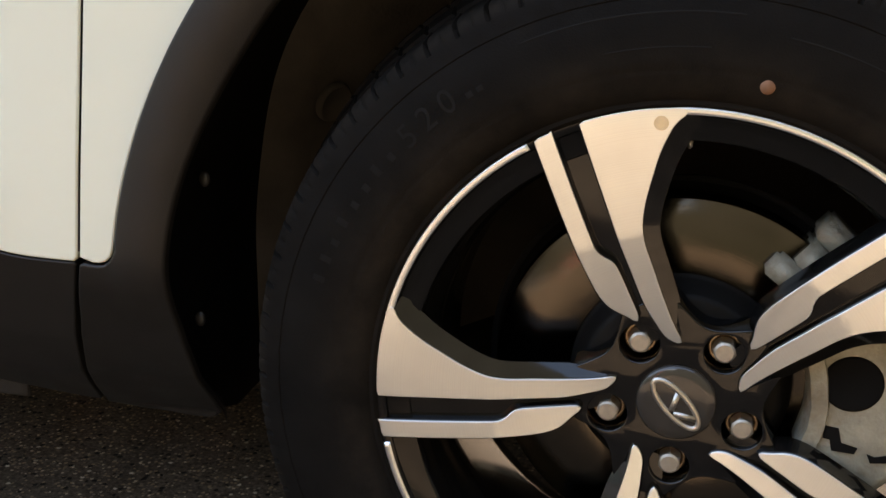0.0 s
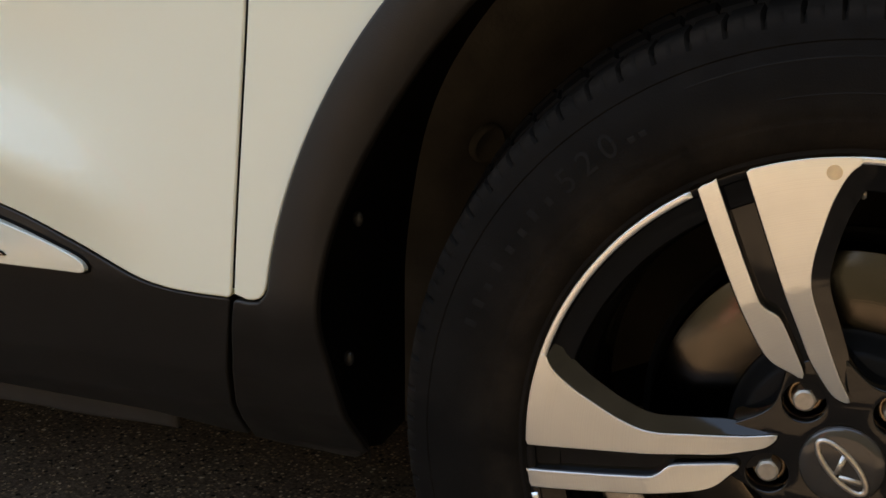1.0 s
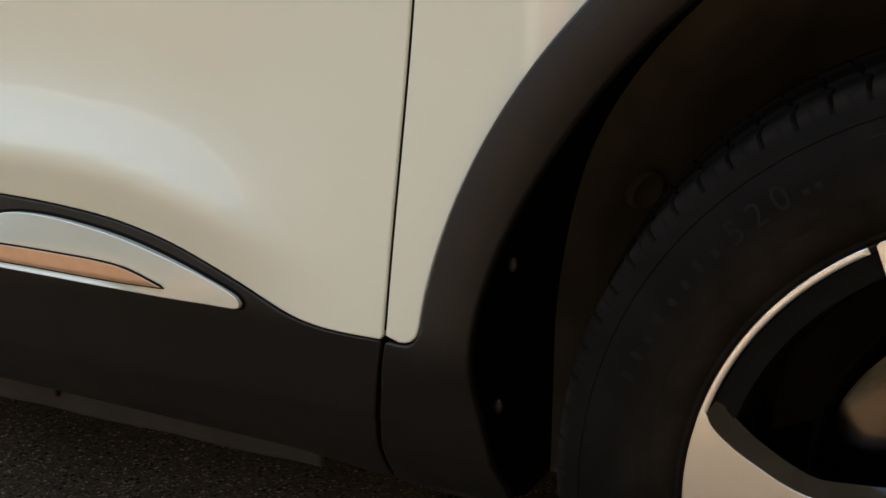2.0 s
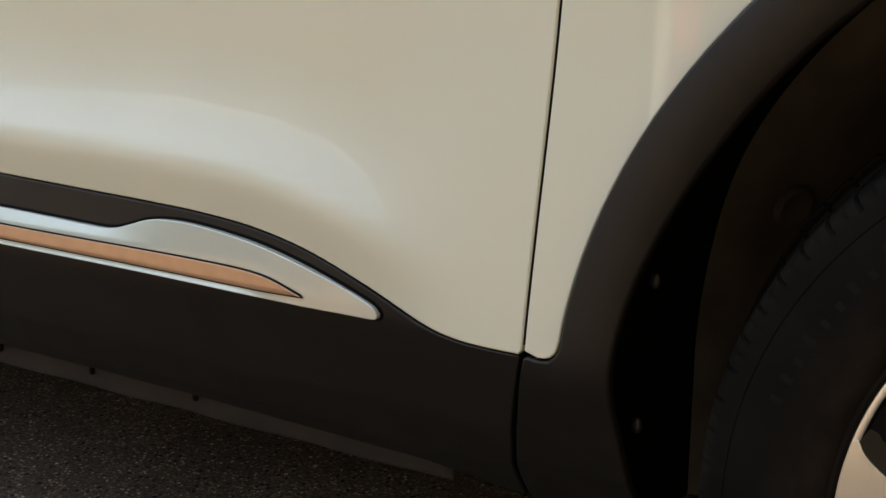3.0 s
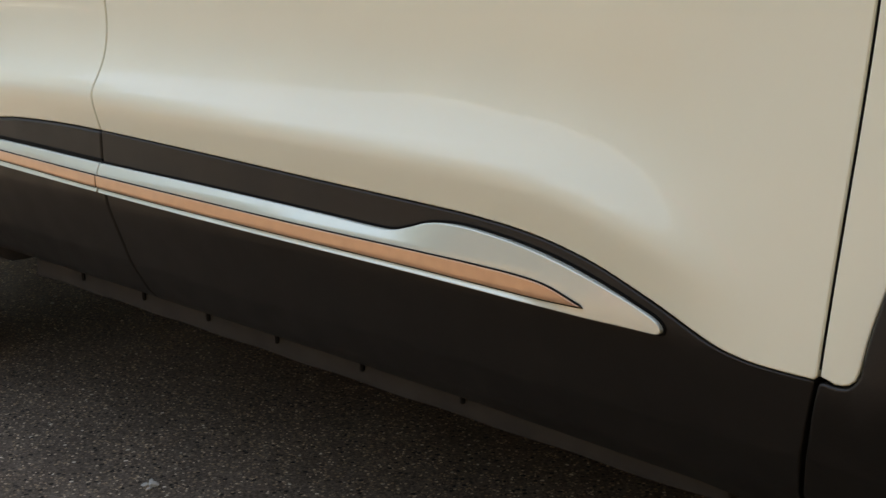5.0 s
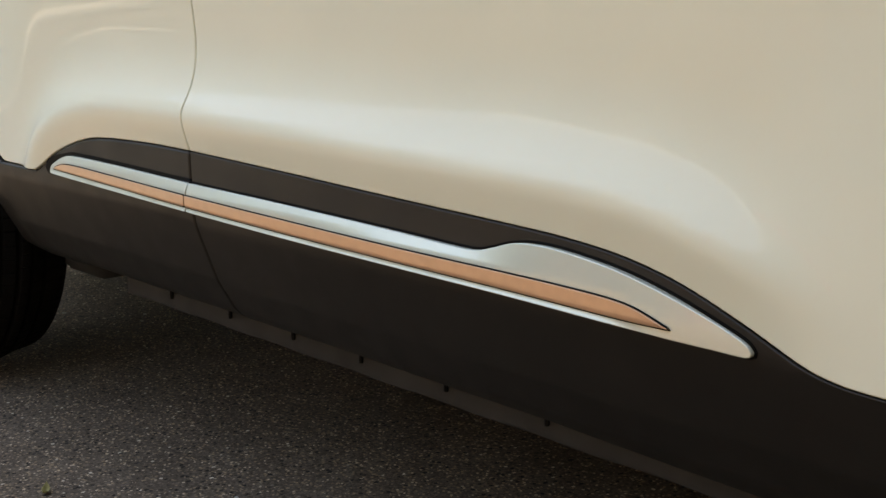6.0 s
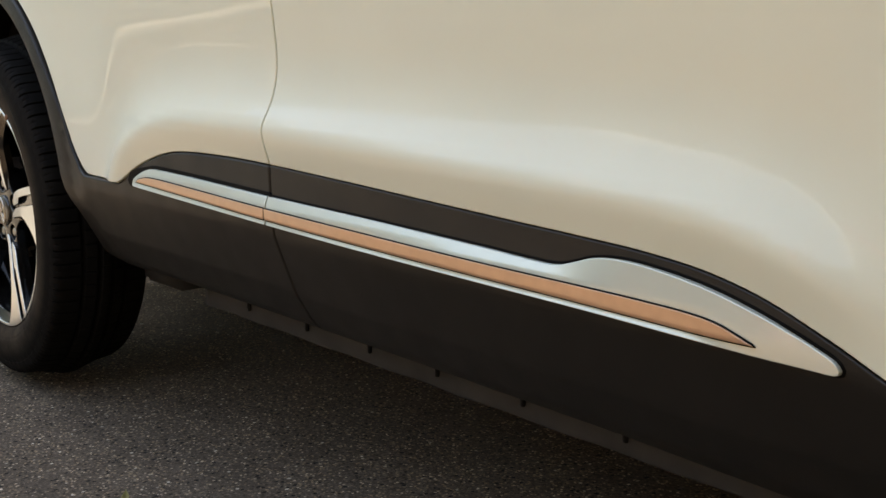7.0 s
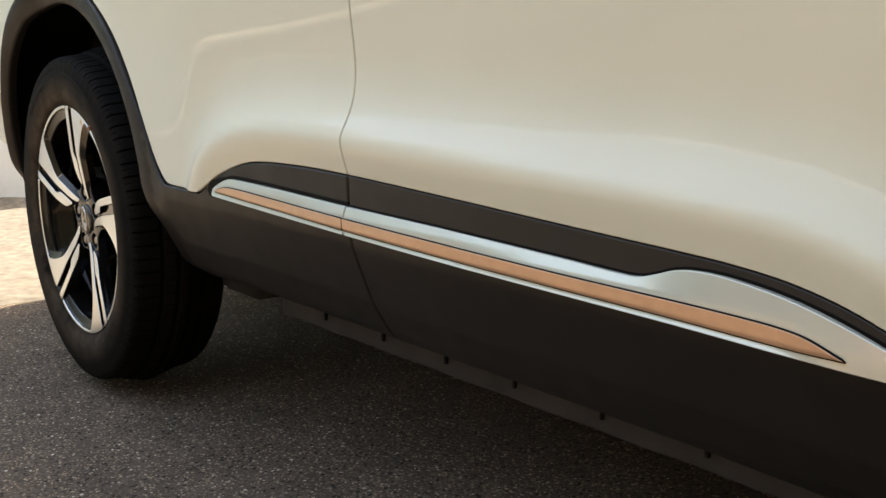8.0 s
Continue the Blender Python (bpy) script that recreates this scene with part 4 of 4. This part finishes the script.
        for r, y in ((0.0, 0.0060), (0.0066, 0.0060), (0.0082, 0.0072), (0.0094, 0.0095), (0.0094, 0.0220), (0.0125, 0.0260)):
            ring = []
            for i in range(24):
                t = 2 * math.pi * i / 24
                hexa = math.cos(math.pi / 6) / math.cos((t % (math.pi / 3)) - math.pi / 6)
                f = r * (hexa if 0.0085 < r < 0.012 else 1.0)
                ring.append(b.verts.new((cx + f * math.cos(t + a), y, cz + f * math.sin(t + a))))
            rings.append(ring)
        for u, v in zip(rings, rings[1:]):
            for i in range(24):
                b.faces.new((u[i], u[(i + 1) % 24], v[(i + 1) % 24], v[i]))
        bmesh.ops.remove_doubles(b, verts=b.verts, dist=1e-6)
        bmesh.ops.recalc_face_normals(b, faces=b.faces)
        part("lug_nut", b, NUT, wheel, "worn chrome lug nut", smooth=False)
    # centre cap and its plain oval mark
    b = revolve([(0.0, -0.0006), (0.012, -0.0004), (0.022, 0.0000), (0.0285, 0.0008), (0.0302, 0.0024), (0.0306, 0.006)], 64)
    part("centre_cap", b, CAP, wheel, "dark grey centre cap")
    b = bmesh.new()
    tilt = radians(-47)

    def oval(p, q):
        return (p * math.cos(tilt) - q * math.sin(tilt), p * math.sin(tilt) + q * math.cos(tilt))
    n, rows = 56, []
    for i in range(n):
        t = 2 * math.pi * i / n
        row = []
        for grow, y in ((-0.0025, -0.0004), (-0.0017, -0.0022), (0.0014, -0.0022), (0.0022, -0.0004)):
            u, v = oval((0.0245 + grow) * math.cos(t), (0.0092 + grow) * math.sin(t))
            row.append(b.verts.new((u, y, v)))
        rows.append(row)
    for i in range(n):
        u, v = rows[i], rows[(i + 1) % n]
        for k in range(3):
            b.faces.new((u[k], u[k + 1], v[k + 1], v[k]))
    for (p0, q0), (p1, q1) in (((-0.006, 0.0075), (0.003, -0.0075)), ((0.003, -0.0075), (0.019, 0.0045))):
        a, c = Vector(oval(p0, q0)), Vector(oval(p1, q1))
        side = (c - a).orthogonal().normalized() * 0.0021
        quad = [a + side, a - side, c - side, c + side]
        f = [b.verts.new((q.x, -0.0019, q.y)) for q in quad]
        g = [b.verts.new((q.x, 0.0, q.y)) for q in quad]
        b.faces.new(f)
        for i in range(4):
            b.faces.new((f[i], f[(i + 1) % 4], g[(i + 1) % 4], g[i]))
    bmesh.ops.recalc_face_normals(b, faces=b.faces)
    part("oval_mark", b, CHROME, wheel, "bright oval mark")
    # pale round spot on one spoke, and a small bright bar inside the rim
    b = revolve([(0.0, -0.0001), (0.0050, -0.0001), (0.0052, 0.0001), (0.0052, 0.002)], 28, (-0.0232, -0.0203, 0.220))
    part("spoke_spot", b, SPOT, wheel, "pale beige round spot", smooth=False)
    b = bmesh.new()
    block(b, -0.0055, -0.0015, 0.012, 0.040, 0.196, 0.2035, 0.001)
    part("rim_bar", b, CHROME, wheel, "small bright bar inside the rim")
    # valve
    a = radians(116.5 + 3)
    b = revolve([(0.0, -0.012), (0.0035, -0.012), (0.004, -0.006), (0.004, 0.010), (0.0, 0.010)], 16, (0.2215 * math.cos(a), 0, 0.2215 * math.sin(a)))
    part("valve_stem", b, BLACK_AND_SHADE, wheel)
    wheel.matrix_basis = pose(AX_F, 0, AXLE_Z)
    return wheel


HUB_Y = 0.0042
HUB_BLACK = material("hub_black", (0.004, 0.004, 0.004), 0.05, spread=0.1, specular=0.45)
NUT = material("dull_nut", (0.44, 0.40, 0.34), 0.42, metal=0.75, spread=0.15, scale=150, rough_spread=0.1)
# warm reflection round the nuts, put into the metal's colour
WARM_REFLECTION = material("warm_seat_reflection", (0.27, 0.195, 0.13), 0.25, metal=0.9, spread=0.2, scale=120)
SPOT = material("beige_spot", (0.74, 0.64, 0.46), 0.40, metal=0.75, spread=0.08, scale=200)
CAP = material("cap_grey", (0.034, 0.029, 0.024), 0.12, coat=0.4, spread=0.1)
front_wheel = build_wheel()


def brake(cx, caliper_at, cast):
    """Disc with its bell, and the caliper over it."""
    b = revolve([(0.088, 0.0545), (0.090, 0.054), (0.1480, 0.054), (0.1495, 0.0555), (0.1495, 0.060), (0.145, 0.062), (0.145, 0.070), (0.1495, 0.072), (0.1495, 0.078), (0.09, 0.080)], 96)
    disc = part("brake_disc", b, STEEL, car, "brownish steel brake disc with turned rings")
    disc.matrix_basis = pose(cx, 0, AXLE_Z)
    b = revolve([(0.045, 0.030), (0.074, 0.031), (0.079, 0.034), (0.084, 0.053), (0.0885, 0.0550)], 72)
    part("disc_bell", b, BELL, disc, "black disc bell")
    b = revolve([(0.155, 0.085), (0.160, 0.084), (0.160, 0.088), (0.06, 0.095), (0.0, 0.10)], 64, (cx, 0, AXLE_Z))
    part("backing_plate", b, SHELL, car)
    t = caliper_at
    b = bmesh.new()
    body = ccw(closed(polar([(0.098, t - 30), (0.098, t - 14), (0.098, t), (0.098, t + 14), (0.100, t + 30), (0.125, t + 37), (0.165, t + 35), (0.186, t + 22), (0.190, t), (0.186, t - 22), (0.168, t - 35), (0.125, t - 37)], 0), step=0.008))
    rings = []
    for d, y in ((0.010, 0.024), (0.003, 0.027), (0.0, 0.034), (0.0, 0.10)):
        q, _ = inset(body, d)
        rings.append([b.verts.new((cx + u, y, AXLE_Z + v)) for u, v in q])
    b.faces.new(rings[0])
    for u, v in zip(rings, rings[1:]):
        for i in range(len(body)):
            b.faces.new((v[i], v[(i + 1) % len(body)], u[(i + 1) % len(body)], u[i]))
    cal = part("brake_caliper", b, cast, car, "stained cast alloy brake caliper" if cast is CAST else "rear brake caliper darkened to stand for shade")
    rail = ccw(closed(polar([(0.100, t - 32), (0.101, t - 18), (0.101, t - 8), (0.101, t + 6), (0.102, t + 16), (0.114, t + 16), (0.113, t + 6), (0.113, t - 8), (0.113, t - 18), (0.112, t - 32)], 0), step=0.006))
    b = bmesh.new()
    prism(b, [(cx + u, AXLE_Z + v) for u, v in rail], 0.0195, 0.030, grow=0.003)
    part("caliper_rail", b, cast, cal, smooth=False)
    # dark disc on the face: a recess's shade put into colour
    for r, a, rad in ((0.1310, t + 1, 0.0205),):
        c = (cx + r * math.cos(radians(a)), 0, AXLE_Z + r * math.sin(radians(a)))
        b = revolve([(0.0, 0.0232), (rad - 0.002, 0.0232), (rad, 0.0225), (rad + 0.002, 0.0236), (rad + 0.002, 0.03)], 36, c)
        part("recess_shade", b, SHELL, cal, "dark disc standing for a shaded recess")
    for r, a, w, h, y0 in ((0.122, t + 44, 0.010, 0.016, 0.040), (0.142, t + 41, 0.012, 0.010, 0.044), (0.165, t + 39, 0.010, 0.018, 0.050)):
        b = bmesh.new()
        block(b, -w, w, y0, 0.09, -h, h, 0.003)
        ob = part("bracket_lug", b, cast, cal, "cast bracket lug")
        ob.matrix_basis = Matrix.Translation((cx + r * math.cos(radians(a)), 0, AXLE_Z + r * math.sin(radians(a)))) @ Matrix.Rotation(radians(-a), 4, "Y")
    # two toothed dark plates on the face, coloured as the shade in slots
    for r, a, shape in ((0.126, t - 21, ((-0.011, 0.013), (0.000, 0.012), (0.003, 0.000), (0.015, -0.003), (0.013, -0.008), (-0.004, -0.007), (-0.006, 0.002), (-0.011, 0.003))),
                        (0.158, t - 21, ((-0.009, 0.000), (-0.003, -0.002), (0.004, 0.000), (0.012, 0.001), (0.012, -0.005), (-0.006, -0.007)))):
        b = bmesh.new()
        cu, cv = cx + r * math.cos(radians(a)), AXLE_Z + r * math.sin(radians(a))
        prism(b, ccw([(cu + u, cv + v) for u, v in shape]), 0.0226, 0.030)
        part("slot_shade", b, SHELL, cal, smooth=False)
    return disc


brake(AX_F, 8, CAST)
# the rear caliper is coloured dark in place of shade
brake(AX_R, 180, SHADED_CALIPER)
DUSTY_RUBBER = RUBBER.copy()
DUSTY_RUBBER.name = "dusty_tyre_rubber"
DUSTY_RUBBER.node_tree.nodes[dusty.name].inputs[7].default_value = (0.130, 0.098, 0.068, 1)
DUSTY_RUBBER.node_tree.nodes[thin.name].inputs["From Min"].default_value = 0.34
DUSTY_RUBBER.node_tree.nodes[thin.name].inputs["From Max"].default_value = 0.66
DUSTY_RUBBER.node_tree.nodes[thin.name].inputs["To Max"].default_value = 0.75
DUSTY_RUBBER.node_tree.nodes[band.name].color_ramp.elements[2].position = 0.30
DUSTY_RUBBER.node_tree.nodes[band.name].color_ramp.elements[4].color = (0, 0, 0, 1)
for cx, y, z, turn, rz, size in ((AX_R, -0.031, 0.3450, -29, 0, 1.013), (AX_F, 1.73, AXLE_Z, 20, 180, 1.0), (AX_R, 1.761, 0.3450, 50, 180, 1.013)):
    wheel_copy = copy_thing(front_wheel, Matrix.Translation((cx, y, z)) @ Matrix.Rotation(radians(rz), 4, "Z") @ Matrix.Rotation(radians(-turn), 4, "Y") @ Matrix.Scale(size, 4))
    for piece in wheel_copy.children:
        if cx == AX_R and piece.name.startswith("tyre"):
            piece.data = piece.data.copy()
            piece.data.materials[0] = DUSTY_RUBBER
            piece.matrix_basis = piece.matrix_basis @ Matrix.Diagonal((0.987, 0.90, 0.987, 1))


# ---- behind the car ----
def white_wall():
    bm = bmesh.new()
    block(bm, -5.80, -5.50, -9, 9, GROUND, 0.355, 0.012)
    w = tagged(part("wall_rear", bm, WALL_WHITE, smooth=False), "low white plastered wall on the asphalt", "wall", kind="structure")
    bm = bmesh.new()
    block(bm, -5.84, -5.47, -9, 9, 0.355, 0.400, 0.008)
    part("coping", bm, PALE_STONE, w, "grey stone coping slab")
    bm = bmesh.new()
    block(bm, -9.3, -9.0, -12, 12, GROUND, 4.0, 0.02)
    tagged(part("wall_far", bm, WALL_GREEN, smooth=False), "pale green plastered wall behind the low wall", "wall", kind="structure")


white_wall()


def verge():
    """Loose pale dirt swept against the foot of the low wall."""
    bm = bmesh.new()
    rows = []
    for i in range(241):
        y = -6 + 0.05 * i
        w = 0.24 + 0.10 * noise.noise(Vector((y * 1.3, 3, 0))) + 0.05 * noise.noise(Vector((y * 6, 9, 0)))
        rows.append([bm.verts.new((-5.499 + w * k, y, GROUND + 0.002 + 0.026 * (1 - k) ** 1.6 * (1 + 0.5 * noise.noise(Vector((y * 9, k * 4, 1)))))) for k in (0, 0.2, 0.4, 0.6, 0.8, 1)])
    for a, b in zip(rows, rows[1:]):
        for k in range(5):
            bm.faces.new((a[k], a[k + 1], b[k + 1], b[k]))
    bmesh.ops.recalc_face_normals(bm, faces=bm.faces)
    tagged(part("dirt_strip", bm, DIRT), "pale brown dirt along the foot of the low wall", "dirt", kind="stuff")


verge()


def sunlit_sheet():
    """A pale sheet before the low wall, its colour standing for sunlit ground."""
    bm = bmesh.new()
    rows = []
    for i in range(161):
        y = -6 + 0.075 * i
        edge = -3.46 + 0.03 * noise.noise(Vector((y * 2.1, 5, 0))) + 0.012 * noise.noise(Vector((y * 11, 2, 0)))
        rows.append([bm.verts.new(p) for p in ((-5.501, y, GROUND + 0.006), (edge - 0.03, y, GROUND + 0.006), (edge, y, GROUND + 0.001), (edge, y, GROUND - 0.02))])
    for a, b in zip(rows, rows[1:]):
        for k in range(3):
            bm.faces.new((a[k], a[k + 1], b[k + 1], b[k]))
    bmesh.ops.recalc_face_normals(bm, faces=bm.faces)
    tagged(part("pavement", bm, SUNLIT_GROUND, smooth=False), "pale sheet standing for sunlit ground before the low wall", "pavement", kind="structure")


sunlit_sheet()


def unseen_wall():
    """Unseen sunlit wall facing the car across the yard, added to shape the light."""
    bm = bmesh.new()
    block(bm, -26, 24, -9.4, -9.0, GROUND, 4.4, 0.02)
    w = tagged(part("unseen_wall_front", bm, WALL_BEIGE, smooth=False), "long dull olive wall, unseen, added across the yard to shape the light", "wall", kind="structure")
    # white top edge, added to draw bright lines in the paint's reflections
    bm = bmesh.new()
    block(bm, -26, 24, -9.45, -8.92, 4.4, 4.62, 0.02)
    part("coping", bm, WALL_WHITE, w, "white edge added for bright lines in the paint's reflections")


unseen_wall()


# ---- litter on the asphalt ----
def leaf(x, y, turn):
    """A small dry curled leaf."""
    bm = bmesh.new()
    rows = []
    for i in range(9):
        t = i / 8
        w = 0.0065 * math.sin(math.pi * min(1, t * 1.02 + 0.02)) ** 0.7
        rows.append([bm.verts.new(((t - 0.5) * 0.030, v * w, 0.001 + 0.004 * v * v + 0.006 * (t - 0.4) ** 2 * 4 + 0.0012 * math.sin(9 * t + 3 * v))) for v in (-1, -0.5, 0, 0.5, 1)])
    for a, b in zip(rows, rows[1:]):
        for k in range(4):
            bm.faces.new((a[k], a[k + 1], b[k + 1], b[k]))
    bmesh.ops.remove_doubles(bm, verts=bm.verts, dist=1e-5)
    ob = part("fallen_leaf", bm, LEAF)
    ob.matrix_basis = pose(x, y, GROUND + 0.001, 0, 0, turn)
    ob.modifiers.new("thickness", "SOLIDIFY").thickness = 0.0004
    tagged(ob, "small curled yellow-green leaf on the asphalt", "leaf")


leaf(-1.776, -0.141, 150)


def pebble(x, y, size, seed):
    bm = bmesh.new()
    bmesh.ops.create_icosphere(bm, subdivisions=2, radius=size)
    for v in bm.verts:
        k = 1 + 0.35 * noise.noise(v.co * (1.4 / size) + Vector((seed * 7.1, 0, 0)))
        v.co = Vector((v.co.x * k * 1.2, v.co.y * k, v.co.z * k * 0.55))
    ob = part("pebble", bm, PALE_STONE, smooth=False)
    ob.matrix_basis = pose(x, y, GROUND + size * 0.35, 0, 0, seed * 40)
    tagged(ob, "small pale stone lying on the asphalt", "pebble", "pebbles on the asphalt")


rng = random.Random(4)
for i, (x, y, size) in enumerate(((-1.536, 0.049, 0.007), (-1.545, 0.040, 0.005), (-1.529, 0.037, 0.004), (-1.552, 0.055, 0.0035), (-2.569, 0.449, 0.004), (-2.771, 0.353, 0.004), (-2.618, 0.484, 0.004))):
    pebble(x, y, size, i + 1)


# ---- what the paint mirrors from across the yard ----
def post():
    thing = new("sign_post")
    bm = bmesh.new()
    block(bm, -0.05, 0.05, -0.04, 0.04, 0, 0.56, 0.010)
    part("column", bm, WALL_WHITE, thing, "short white square column", smooth=False)
    bm = bmesh.new()
    block(bm, 0.05, 0.22, -0.02, 0.02, 0.02, 0.50, 0.008)
    block(bm, -0.03, 0.12, -0.018, 0.018, 0.56, 3.0, 0.008)
    part("banner_board", bm, RED_PAINT, thing, "dull red board", smooth=False)
    thing.matrix_basis = pose(-2.76, -6.0, GROUND)
    tagged(thing, "short white column with a red board across the yard", "sign post")


post()


def unseen_side_walls():
    """Unseen plain walls, added on sides the camera never faces, to cut low light."""
    bm = bmesh.new()
    block(bm, -9.3, 3.7, 11.0, 11.3, GROUND, 4.5, 0.02)
    tagged(part("unseen_wall_north", bm, WALL_BEIGE, smooth=False), "dull olive wall, unseen, added to cut low light", "wall", kind="structure")
    bm = bmesh.new()
    block(bm, -0.15, 3.4, -2.75, -2.5, GROUND, 3.2, 0.02)
    tagged(part("unseen_wall_corner", bm, WALL_BEIGE, smooth=False), "dull olive wall, unseen, added to block sky light near the car", "wall", kind="structure")
    bm = bmesh.new()
    block(bm, 3.4, 3.7, -9.0, 11.0, GROUND, 5.6, 0.02)
    tagged(part("unseen_wall_east", bm, WALL_BEIGE, smooth=False), "dull olive wall, unseen, added to cut low light", "wall", kind="structure")


unseen_side_walls()
